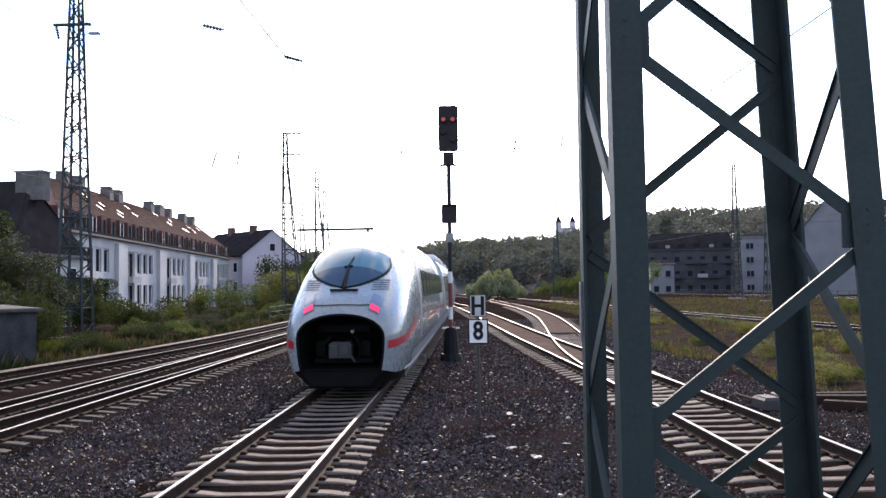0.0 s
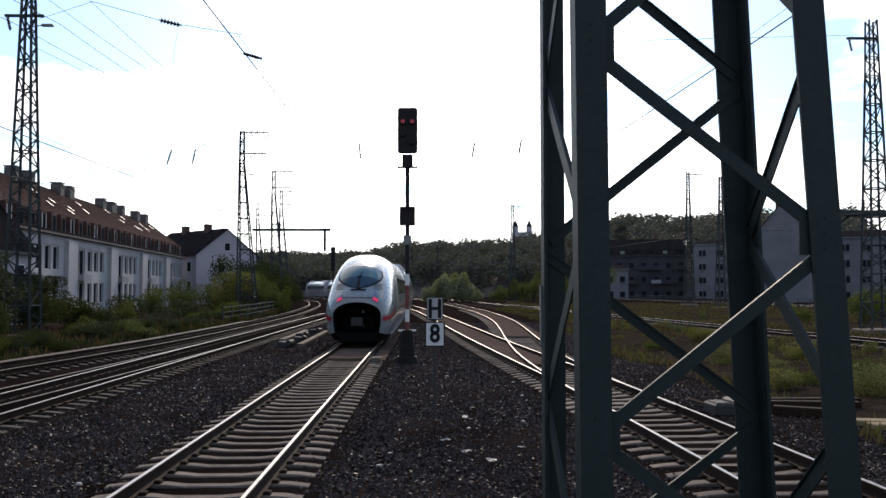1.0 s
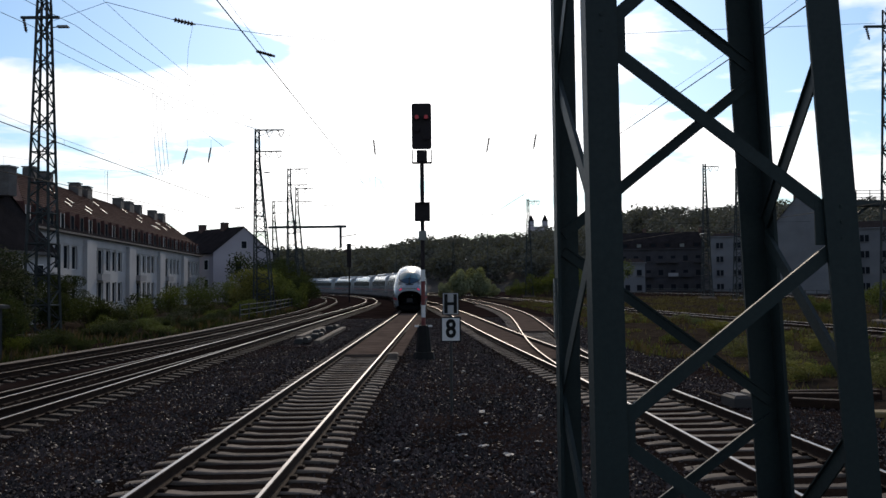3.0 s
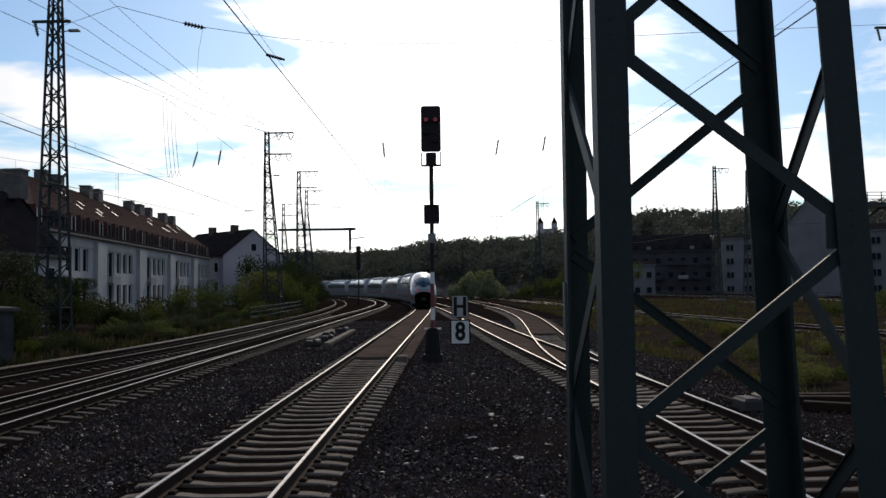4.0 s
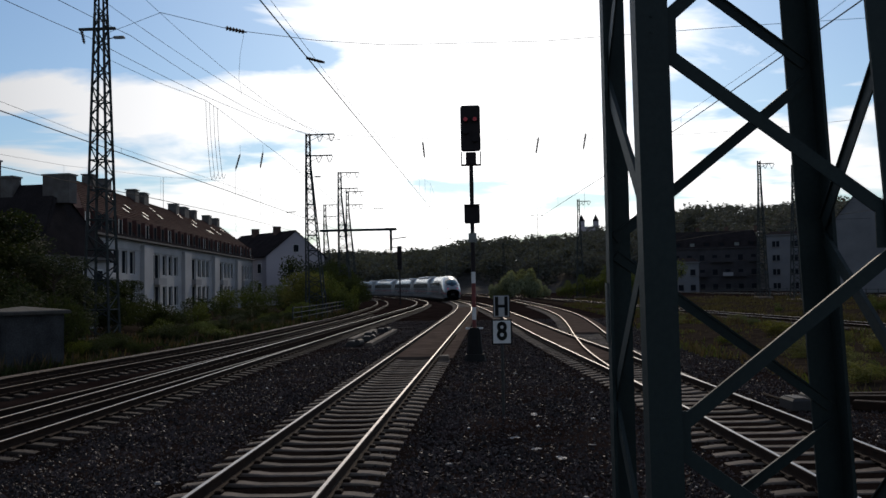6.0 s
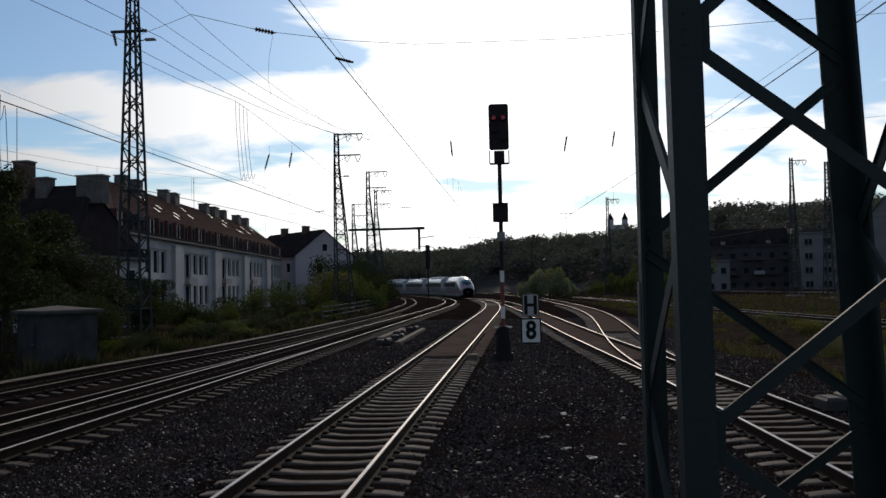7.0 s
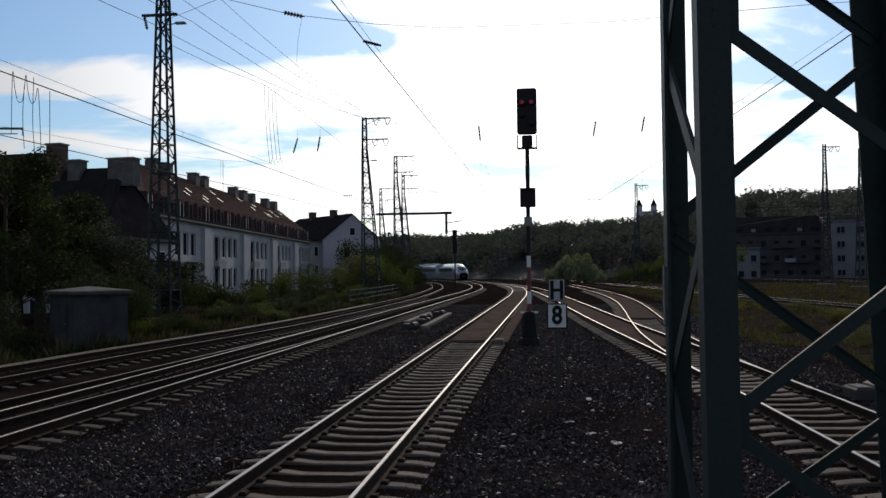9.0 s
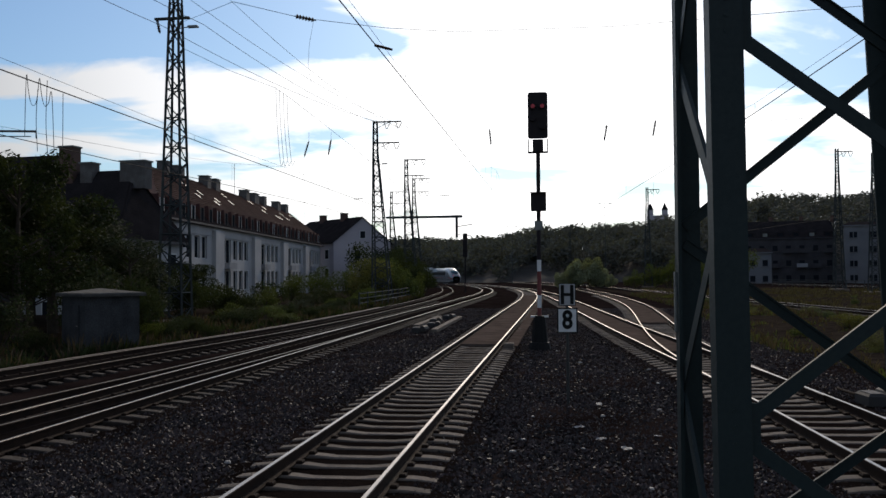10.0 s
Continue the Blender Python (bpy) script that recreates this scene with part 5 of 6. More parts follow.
def window(parent, x, y0, z0, y1, z1, bars=1, depth=0.16):
    f = Shape()
    w = 0.05
    for a, b, c, d in ((y0, z0, y1, z0 + w), (y0, z1 - w, y1, z1), (y0, z0 + w, y0 + w, z1 - w), (y1 - w, z0 + w, y1, z1 - w)):
        f.box(x - depth, (a + c) / 2, (b + d) / 2, 0.06, c - a, d - b)
    for i in range(bars):
        f.box(x - depth, y0 + (y1 - y0) * (i + 1) / (bars + 1), (z0 + z1) / 2, 0.05, 0.06, z1 - z0 - 2 * w)
    win = part("window", f, WHITEPAINT, parent)
    part("pane", Shape().quad((x - depth - 0.02, y0, z0), (x - depth - 0.02, y1, z0), (x - depth - 0.02, y1, z1), (x - depth - 0.02, y0, z1)), PANE, win)
    return win


CHIMNEY = material("chimney", (0.13, 0.125, 0.125), (0.07, 0.06, 0.058), scale=2, fine=25, rough=0.9, bump=0.3)


def row_house():
    a, b = Vector((-29.8, 61.0, 0)), Vector((-36.6, 131.0, 0))
    d = (b - a)
    length = d.length
    rz = math.degrees(math.atan2(-d.x, d.y))
    t = thing("row_house", pose(a.x, a.y, -2.6, 0, 0, rz), "long pale rendered row house with brown tiled mansard roof", "house")
    eave, brk, ridge = 9.35, 11.3, 14.75
    holes, wins = [], []
    units = 5
    ul = length / units
    for u in range(units):
        y0 = u * ul
        for z in (2.9, 5.9):
            for k, (p, w, bars, low) in enumerate(((4.1, 2.6, 1, 0.35), (7.6, 1.4, 0, 0), (9.7, 1.4, 0, 0), (11.75, 1.4, 0, 0))):
                q = (y0 + p, z + 0.55 - low, y0 + p + w, z + 2.5)
                holes.append(q); wins.append((q, bars))
    part("front_wall", facade(length, eave, holes), RENDERWALL, t)
    for q, bars in wins:
        window(t, 0, *q, bars)
    part("end_wall", Shape().box(-5.2, 0.16, eave / 2, 9.7, 0.3, eave).box(-5.2, length - 0.16, eave / 2, 9.7, 0.3, eave).box(-10.3, length / 2, eave / 2, 0.3, length - 0.02, eave), RENDERWALL, t)
    part("cornice", Shape().box(0.18, length / 2, eave + 0.06, 0.55, length + 0.4, 0.16), CHIMNEY, t, "grey eaves cornice")
    part("band", Shape().box(0.03, length / 2, eave - 0.75, 0.08, length, 0.16), RENDERWALL, t)
    for u in range(units):
        y0 = u * ul
        part("pier", Shape().box(0.18, y0 + 2.0, (eave - 0.3) / 2, 0.35, 2.7, eave - 0.3), RENDERWALL, t, "projecting stair bay")
        for z in (3.2, 6.2):
            part("balcony", Shape().box(0.32, y0 + 5.4, z - 0.35, 0.62, 2.7, 0.6), GREYWALL, t)
    low = Shape()
    low.add([(0.35, -0.2, eave + 0.16), (0.35, length + 0.2, eave + 0.16), (-0.9, length + 0.2, brk), (-0.9, -0.2, brk), (-10.7, -0.2, eave + 0.16), (-10.7, length + 0.2, eave + 0.16), (-9.4, length + 0.2, brk), (-9.4, -0.2, brk)],
            [(0, 1, 2, 3), (5, 4, 7, 6), (0, 3, 7, 4), (1, 5, 6, 2)])
    part("lower_roof", low, SLATE, t, "dark steep lower roof")
    up = Shape().add([(-0.55, 2.5, brk - 0.08), (-0.55, length + 0.3, brk - 0.08), (-5.2, length + 0.3, ridge), (-5.2, 13, ridge), (-9.8, 2.5, brk - 0.08), (-9.8, length + 0.3, brk - 0.08)], [(0, 1, 2, 3), (5, 4, 3, 2), (0, 3, 4), (1, 5, 2)])
    part("upper_roof", up, ROOFTILE, t, "brown tiled upper roof")
    for k in range(14):
        v = (k + 0.5) / 14
        y0 = 2.5 + 10.5 * v
        part("tile_course", Shape().box(-0.55 - 4.65 * v + 0.02, (y0 + length + 0.3) / 2, brk - 0.02 + (ridge - brk + 0.08) * v, 0.1, length + 0.3 - y0, 0.05), ROOFTILE, t)
    for i in range(int(length / 2.45)):
        y = 1.4 + i * 2.45
        dm = part("dormer", Shape().box(-0.4, y, eave + 0.95, 1.15, 1.3, 1.65), ROOFTILE, t)
        part("dormer_window", Shape().box(0.18, y, eave + 0.95, 0.05, 0.8, 1.1), PANE, dm)
        for sy in (-0.42, 0.42):
            part("window_jamb", Shape().box(0.19, y + sy, eave + 0.95, 0.05, 0.06, 1.15), CHIMNEY if i % 3 else WHITEPAINT, dm)
    for y, w in ((16.3, 1.2), (19.8, 1.6), (28.5, 1.2), (31.8, 1.6), (44.5, 1.5), (49, 2.2), (53.6, 1.4), (62, 1.8), (67.3, 1.8)):
        c = part("chimney", Shape().box(-5.0, y, ridge - 0.25, 1.0, w, 1.9), CHIMNEY, t, "sooty grey chimney block")
        part("chimney_cap", Shape().box(-5.0, y, ridge + 0.82, 1.15, w + 0.15, 0.1), GALVANISED, c)
    for i in range(15):
        y, v = rng.uniform(14, length - 2), rng.uniform(0.15, 0.85)
        m = Matrix.Rotation(math.atan2(ridge - brk, 4.65), 3, "Y")
        part("roof_window", Shape().box(-0.55 - 4.65 * v, y, brk + (ridge - brk) * v + 0.07, 0.75, 0.4, 0.06, m), GALVANISED, t)
    for y in (18.0, 40.0):
        part("aerial", Shape().tube((-5, y, ridge), (-5, y, ridge + 3.6), 0.03, 5).tube((-5, y - 0.8, ridge + 3.1), (-5, y + 0.8, ridge + 3.1), 0.02, 4), GALVANISED, t)


row_house()


def gabled_house(x, y, rz, w, length, base, eave, ridge, wall, roof, label, wins=(), chimneys=(), hip=0.0):
    """Gable end at y = 0 facing -y; hip: how far its top leans back as a roof slope."""
    t = thing("gabled_house", pose(x, y, base, 0, 0, rz), label, "house", "houses beside the railway")
    trim = CHIMNEY if wall == DARKWALL else WHITEPAINT
    s = Shape()
    s.add([(-w / 2, 0, 0), (w / 2, 0, 0), (w / 2, 0, eave), (0, 0, ridge), (-w / 2, 0, eave), (-w / 2, length, 0), (w / 2, length, 0), (w / 2, length, eave), (0, length, ridge), (-w / 2, length, eave)],
          [(0, 1, 2, 4) if hip else (0, 1, 2, 3, 4), (9, 8, 7, 6, 5), (1, 6, 7, 2), (5, 0, 4, 9)])
    if hip:
        s.v[3] = (0, hip, ridge)
        part("hip", Shape().add([(-w / 2 - 0.4, -0.35, eave - 0.1), (w / 2 + 0.4, -0.35, eave - 0.1), (0, hip, ridge + 0.15)], [(0, 1, 2)]), roof, t)
        part("cornice", Shape().box(0, -0.2, eave - 0.15, w + 0.6, 0.4, 0.2), CHIMNEY, t)
    part("wall", s, wall, t)
    for sx in (-1, 1):
        o = Vector((sx * w / 2, 0, eave)); r = Vector((0, 0, ridge))
        e = (o - r).normalized()
        r.y = hip
        o2 = o + e * 0.5
        up = Vector((0, 0, 0.18))
        q = Shape().add([r + up, o2 + up, o2 + Vector((0, length + 0.3, 0)) + up, r + Vector((0, length + 0.3 - hip, 0)) + up, r + Vector((0, -0.3, 0.02)), o2 + Vector((0, -0.3, 0.02)), o2 + Vector((0, length + 0.3, 0.02)), r + Vector((0, length + 0.3 - hip, 0.02))],
                        [(0, 1, 2, 3), (4, 5, 1, 0), (5, 6, 2, 1), (7, 6, 5, 4)])
        part("roof", q, roof, t)
    for wx, wz, ww, wh in wins:
        f = part("window", Shape().box(wx, -0.02, wz, ww + 0.16, 0.06, wh + 0.16), trim, t)
        part("pane", Shape().box(wx, -0.045, wz, ww, 0.04, wh), PANE, f)
    for sgn, n in ((1, int(length / 3)), (-1, int(length / 3))):
        for i in range(n):
            for z in (eave - 1.9, eave - 4.8):
                f = part("window", Shape().box(sgn * (w / 2 + 0.02), 2 + i * 3, z, 0.06, 1.2, 1.6), trim, t)
                part("pane", Shape().box(sgn * (w / 2 + 0.045), 2 + i * 3, z, 0.04, 1.0, 1.4), PANE, f)
    for cy, cw, ct, mat in chimneys or ((length * 0.3, 1.0, ridge + 0.9, BRICKDARK), (length * 0.7, 1.0, ridge + 0.9, BRICKDARK)):
        c = part("chimney", Shape().box(-0.3, cy, (ridge - 1.2 + ct) / 2, 0.9, cw, ct - ridge + 1.2), mat, t)
        part("chimney_cap", Shape().box(-0.3, cy, ct + 0.05, 1.05, cw + 0.15, 0.1), GALVANISED, c)
    return t


gabled_house(-30.6, 134, 45, 10.5, 17, -2.6, 10.0, 13.9, PALEWALL, SLATE, "pale house with dark gabled roof behind bushes", ((-1, 8, 1.1, 1.5), (2.0, 7.5, 1.0, 1.4), (0, 11.2, 0.9, 1.1)))
gabled_house(-27.6, 56.5, 84, 8.0, 14, -2.6, 7.4, 12.1, RENDERWALL, SLATE, "pale house with a dark hipped roof behind the trees", ((-2.4, 5.6, 1.1, 1.7), (0, 5.6, 1.1, 1.7), (2.4, 5.6, 1.1, 1.7)), hip=1.6, chimneys=((6.3, 1.1, 13.95, BRICKDARK), (4.7, 0.9, 12.75, CHIMNEY), (1.1, 1.9, 12.75, CHIMNEY)))
gabled_house(-34.6, 57.3, 84, 9.4, 12, -2.6, 8.4, 13.35, DARKWALL, SLATE, "taller dark gabled house behind the trees", chimneys=((9.0, 1.1, 13.9, BRICKDARK),))
for hx, hy in ((-38.8, 330), (-28.5, 334)):
    gabled_house(hx + 5, hy, 80, 9.0, 10, 3.0, 7.0, 11.6, GREYWALL, SLATE, "distant house with dark roof before the wood")


def block(x, y, rz, w, d, h, wall, label, storeys, cols, roof=SLATE, roof_h=1.6, pairs=False, balconies=False, attic=0):
    t = thing("apartment_block", pose(x, y, -1.0, 0, 0, rz), label, "building", "apartment blocks")
    part("wall", Shape().box(0, d / 2, h / 2, w, d, h), wall, t)
    part("roof", Shape().add([(-w / 2 - .3, -.3, h), (w / 2 + .3, -.3, h), (w / 2 + .3, d + .3, h), (-w / 2 - .3, d + .3, h), (-w / 2 + 1, d * .4, h + roof_h), (w / 2 - 1, d * .4, h + roof_h), (w / 2 - 1, d * .6, h + roof_h), (-w / 2 + 1, d * .6, h + roof_h)],
                              [(0, 1, 5, 4), (1, 2, 6, 5), (2, 3, 7, 6), (3, 0, 4, 7), (4, 5, 6, 7), (3, 2, 1, 0)]), roof, t)
    pitch = (h - 0.8) / storeys
    part("eaves", Shape().box(0, -0.2, h - 0.05, w + 0.5, 0.4, 0.22), wall, t)
    for j in range(storeys):
        for i in range(cols):
            cx, cz = -w / 2 + (i + 0.5) * w / cols, 1.9 + j * pitch
            f = part("window", Shape().box(cx, -0.03, cz, 1.75 if pairs else 1.3, 0.08, 1.5), wall, t)
            for dx, ww in (((-0.42, 0.68), (0.42, 0.68)) if pairs else ((0, 1.05),)):
                part("pane", Shape().box(cx + dx, -0.06, cz, ww, 0.06, 1.25), PANE, f)
            part("sill", Shape().box(cx, -0.1, cz - 0.76, 1.5, 0.16, 0.07), CHIMNEY, f)
            if balconies and (i + j) % 3 != 1 and j:
                b = part("balcony", Shape().box(cx, -0.65, cz - 1.0, w / cols * 0.8, 1.2, 0.16), wall, t)
                part("parapet", Shape().box(cx, -1.2, cz - 0.5, w / cols * 0.8, 0.08, 0.85), (GREYWALL, FARGREY, FARGREY)[(2 * i + j) % 3], b)
    for i in range(attic):
        cx = -w / 2 + (i + 0.5) * w / attic
        dm = part("dormer", Shape().box(cx, 1.2, h + 0.75, 1.6, 1.8, 1.3), roof, t)
        part("dormer_window", Shape().box(cx, 0.28, h + 0.8, 1.0, 0.06, 0.8), GALVANISED if i % 3 == 1 else PANE, dm)
        if i % 2:
            part("chimney", Shape().box(cx + 1.2, d * 0.5, h + roof_h + 0.3, 0.9, 0.9, 1.5), BRICKDARK, t)
    return t


# ---- buildings beyond the yard ----
block(65.6, 200, -17, 7.6, 12, 13.4, FARWALL, "pale four-storey apartment block beyond the yard", 4, 2, roof_h=1.0, pairs=True)
block(52, 208, -14, 20, 12, 11.0, FARGREY, "dull grey apartment block with balconies beyond the yard", 3, 7, roof_h=4.2, balconies=True, attic=6)
block(41.5, 190, -10, 5.0, 9, 7.4, FARWALL, "low pale house beyond the yard", 2, 2, roof_h=1.0)
block(75, 205, -20, 12, 12, 11.5, FARGREY, "grey apartment block beyond the yard", 3, 4, roof_h=4.0, balconies=True, attic=4)
gabled_house(62.6, 152, -20, 9.5, 14, -1, 12.5, 18.5, FARWALL, SLATE, "tall pale building with blank gable beyond the yard")
block(82, 165, -24, 22, 12, 13.0, FARWALL, "grey apartment block beyond the footbridge", 4, 6, pairs=True)


def footbridge():
    t = thing("footbridge", pose(0, 0, 0), "dark steel footbridge with railing over the yard", "footbridge")
    y = 128
    part("deck", Shape().box(75.5, y, 13.4, 35, 2.4, 0.75), MASTDARK, t)
    for z in (14.25, 14.75, 15.25):
        part("handrail", Shape().box(75.5, y - 1.1, z, 35, 0.06, 0.09), MASTDARK, t)
    for i in range(18):
        part("railing_post", Shape().box(58.5 + i * 2, y - 1.1, 14.5, 0.1, 0.08, 1.5), MASTDARK, t)
    for x in (59.6, 78):
        part("pier", Shape().box(x, y, 6.4, 0.7, 1.2, 13.3), MASTDARK, t)
        part("bracket", Shape().tube((x + 0.3, y, 11.0), (x + 3.2, y, 13.05), 0.22, 6), MASTDARK, t)


footbridge()


HUTROOF = material("hutroof", (0.07, 0.066, 0.06), (0.03, 0.028, 0.026), scale=3, fine=40, rough=0.9, bump=0.4)


def hut():
    t = thing("trackside_hut", pose(-15.75, 27.4, GROUND_Z, 0, 0, -38), "small weathered grey concrete hut beside the siding", "hut")
    part("wall", Shape().box(-1.0, 0.95, 0.9, 2.0, 1.9, 2.0), HUTWALL, t)
    part("roof", Shape().box(-1.0, 0.95, 1.96, 2.35, 2.25, 0.12, chamfer=0.04), HUTROOF, t, "flat overhanging slab roof")
    part("roof_crown", Shape().add([(-2.1, -0.12, 2.02), (0.1, -0.12, 2.02), (0.1, 2.02, 2.02), (-2.1, 2.02, 2.02), (-1.0, 0.95, 2.17)], [(0, 1, 4), (1, 2, 4), (2, 3, 4), (3, 0, 4)]), HUTROOF, t)
    d = part("door", Shape().box(-0.85, -0.015, 0.82, 0.8, 0.06, 1.6), HUTWALL, t, "grey metal door")
    part("handle", Shape().box(-0.55, -0.06, 0.9, 0.12, 0.03, 0.03), GALVANISED, d)


hut()


def castle():
    t = thing("castle", pose(47, 430, 15), "distant stone castle with two pointed towers above the wood", "castle")
    # pale walls here: the haze before the castle is painted into them
    part("wall", Shape().box(0, 0, 7, 9, 8, 15.5), PALEWALL, t)
    for x in (-3.4, 3.4):
        w = part("tower", Shape().box(x, -2, 8.5, 2.6, 2.6, 18), PALEWALL, t)
        part("tower_roof", Shape().add([(x - 1.5, -3.5, 17.4), (x + 1.5, -3.5, 17.4), (x + 1.5, -0.5, 17.4), (x - 1.5, -0.5, 17.4), (x, -2, 21)], [(0, 1, 4), (1, 2, 4), (2, 3, 4), (3, 0, 4), (3, 2, 1, 0)]), SLATE, w)


castle()


# ---- wires ----
def wire(name, points, r, label, parent=None, mat=None):
    ob = part(name, Shape().sweep([(r, 0), (0, r), (-r, 0), (0, -r)], points), mat or WIRE, parent)
    if parent is None:
        tagged(ob, label, "overhead wire", "overhead wires")
    return ob


def catenary(fn, y0, y1, contact, carrier, span, label):
    t = thing("contact_line", pose(0, 0, 0), label, "overhead line", "overhead lines")
    ys = [y0 + i * span / 8 for i in range(int((y1 - y0) / span * 8) + 1)]
    low = [(fn(y), y, contact) for y in ys]
    high = []
    for y in ys:
        u = ((y - y0) / span) % 1
        high.append((fn(y), y, carrier - (carrier - contact - 0.12) * 4 * u * (1 - u)))
    wire("contact_wire", low, 0.011, "", t)
    wire("carrier_wire", high, 0.004, "", t)
    for a, b in zip(low[1::1], high[1::1]):
        if a[1] < 90:
            part("dropper", Shape().tube(a, b, 0.004, 3), WIRE, t)


catenary(line_main, -8, 200, 5.95, 7.1, 48, "contact wire and carrier wire above the main track")
catenary(line_left, -20, 200, 5.62, 7.2, 80, "contact wire and carrier wire above the neighbouring track")
catenary(line_siding, -12, 190, 5.75, 7.2, 50, "contact wire and carrier wire above the siding")
catenary(line_right, -12, 140, 5.75, 7.2, 50, "contact wire and carrier wire above the turnout track")
catenary(line_yard, 8, 200, 5.8, 7.2, 50, "contact wire and carrier wire above the yard track")


def sag(a, b, drop, n=14):
    a, b = Vector(a), Vector(b)
    return [a.lerp(b, i / n) - Vector((0, 0, drop * 4 * (i / n) * (1 - i / n))) for i in range(n + 1)]


for x, z in ((-20.4, 15.4), (-18.2, 15.4), (-20.6, 18.0), (-18.2, 18.0)):
    wire("feeder_wire", sag((x - 1, -6, z), (x, 43, z), 1.0) + sag((x, 43, z), (-15.6 if x > -19 else -14.6, 85, 16.9 if z < 17 else 16.9), 0.9)[1:], 0.016, "sagging feeder wire between the masts")


def cross_span(y, z_hi, z_lo, x0, x1, marks):
    t = thing("cross_span", pose(0, 0, 0), "cross-span wires with hanging insulators between masts", "cross-span", "cross-spans")
    wire("upper_span_wire", sag((x0, y, z_hi), (x1, y, z_hi), 1.2), 0.016, "", t)
    wire("lower_span_wire", sag((x0, y, z_lo), (x1, y, z_lo), 0.1), 0.014, "", t)
    for x, z, tilt in marks:
        ins = Shape()
        insulator(ins, (x, y, z), (x + tilt, y, z - 1.7), 11, 0.13)
        ins.tube((x, y, z - 0.1), (x + tilt * 0.94, y, z - 1.6), 0.06, 6)
        part("insulator", ins, PORCELAIN, t)
        part("hanger", Shape().tube((x, y, z), (x, y, z_hi - 0.9), 0.012, 4).tube((x + tilt, y, z - 1.7), (x + tilt, y, z_lo), 0.01, 4), WIRE, t)
    return t


cross_span(85, 17.6, 8.0, -16.6, 36, ((-6.65, 16.6, 0.15), (4.7, 16.7, -0.3), (9.3, 17.0, -0.3), (-24.9, 15.9, -0.5), (-22.6, 16.0, -0.3)))


def far_span():
    """A span wire with two insulator strings between the far masts."""
    t = thing("cross_span", pose(0, 0, 0), "far cross-span wire with two insulator strings", "cross-span", "cross-spans")
    pts = [(-35.29, 114, 12.14), (-27.29, 114, 12.44), (-25.86, 114, 12.56), (-15.71, 114, 12.73), (-14.22, 114, 12.70), (-0.22, 114, 13.00)]
    wire("span_wire", pts, 0.012, "", t)
    for a, b in ((pts[1], pts[2]), (pts[3], pts[4])):
        ins = Shape()
        insulator(ins, a, b, 5, 0.17)
        part("insulator", ins, PORCELAIN, t)


far_span()


def near_span():
    t = thing("cross_span", pose(0, 0, 0), "sagging span wire with a ribbed insulator high over the tracks", "cross-span", "cross-spans")
    pts = [Vector(p) for p in ((-20.0, 43, 15.4), (-14.5, 34, 13.1), (-11.6, 30, 12.25), (-9.0, 30, 11.53), (-6.0, 30, 11.05), (-3.5, 30, 10.8), (2, 30, 10.75), (9, 32, 11.6), (24.0, 47.5, 16.4))]
    wire("span_wire", pts, 0.010, "", t)
    part("insulator", insulator(Shape(), (-9.3, 30, 11.62), (-8.5, 30, 11.42), 6, 0.09), PORCELAIN, t)
    part("pigtail", Shape().sweep([(0.006, 0), (-0.003, 0.005), (-0.003, -0.005)], [(-8.6, 30, 11.4), (-8.75, 30, 10.6), (-8.8, 30, 9.8), (-8.7, 30, 9.2)]), WIRE, t)


near_span()


def jumper_loops(x, y, label, strands):
    """Hanging wires: each strand a run of (side, height) points, smoothed by a sagging curve between them."""
    t = thing("jumper_wire", pose(x, y, 0), label, "jumper wire", "jumper wires")
    for run in strands:
        side = [(i, p[0]) for i, p in enumerate(run)]
        up = [(i, p[1]) for i, p in enumerate(run)]
        pts = [(smooth(side, q / 6), 0, smooth(up, q / 6)) for q in range(6 * (len(run) - 1) + 1)]
        part("loop", Shape().sweep([(0.013, 0), (-0.007, 0.011), (-0.007, -0.011)], pts), WIRE, t)


jumper_loops(-15.0, 45, "thin hanging jumper wires beside the catenary", [[(a, 12.4 - 0.75 * a), (a + 0.06, 10.6 - 0.6 * a), (a + 0.26, 8.3), (a + 0.42, 8.45)] for a in (0.0, 0.2, 0.42, 0.62)])
wire("carrier_wire", [(-19.5, 43.2, 14.3), (-17.2, 44.0, 13.2), (-15.0, 45.0, 12.4), (-14.3, 45.0, 11.9), (-11.5, 47.5, 9.6), (line_left(50), 50, 7.0)], 0.011, "slanting wire that carries the jumper wires")
jumper_loops(-19.03, 29, "looped jumper wires hanging at the cantilever bracket", [
    [(0.0, 7.4), (0.02, 8.8), (0.06, 9.65), (0.14, 9.0), (0.26, 8.55), (0.42, 8.58), (0.5, 9.0), (0.56, 9.5), (0.64, 8.9), (0.76, 8.48), (0.92, 8.6), (1.0, 9.0), (1.06, 8.6), (1.14, 6.8)],
    [(0.5, 9.1), (0.44, 8.0), (0.5, 6.85)], [(1.47, 8.9), (1.47, 7.0)], [(0.86, 9.4), (0.82, 7.9), (0.89, 6.75)]])
tagged(part("line_insulator", insulator(Shape(), (-2.97, 14, 6.13), (-2.67, 14, 6.04), 6, 0.028), PORCELAIN), "brown ribbed insulator in the contact line", "insulator", "line insulators")


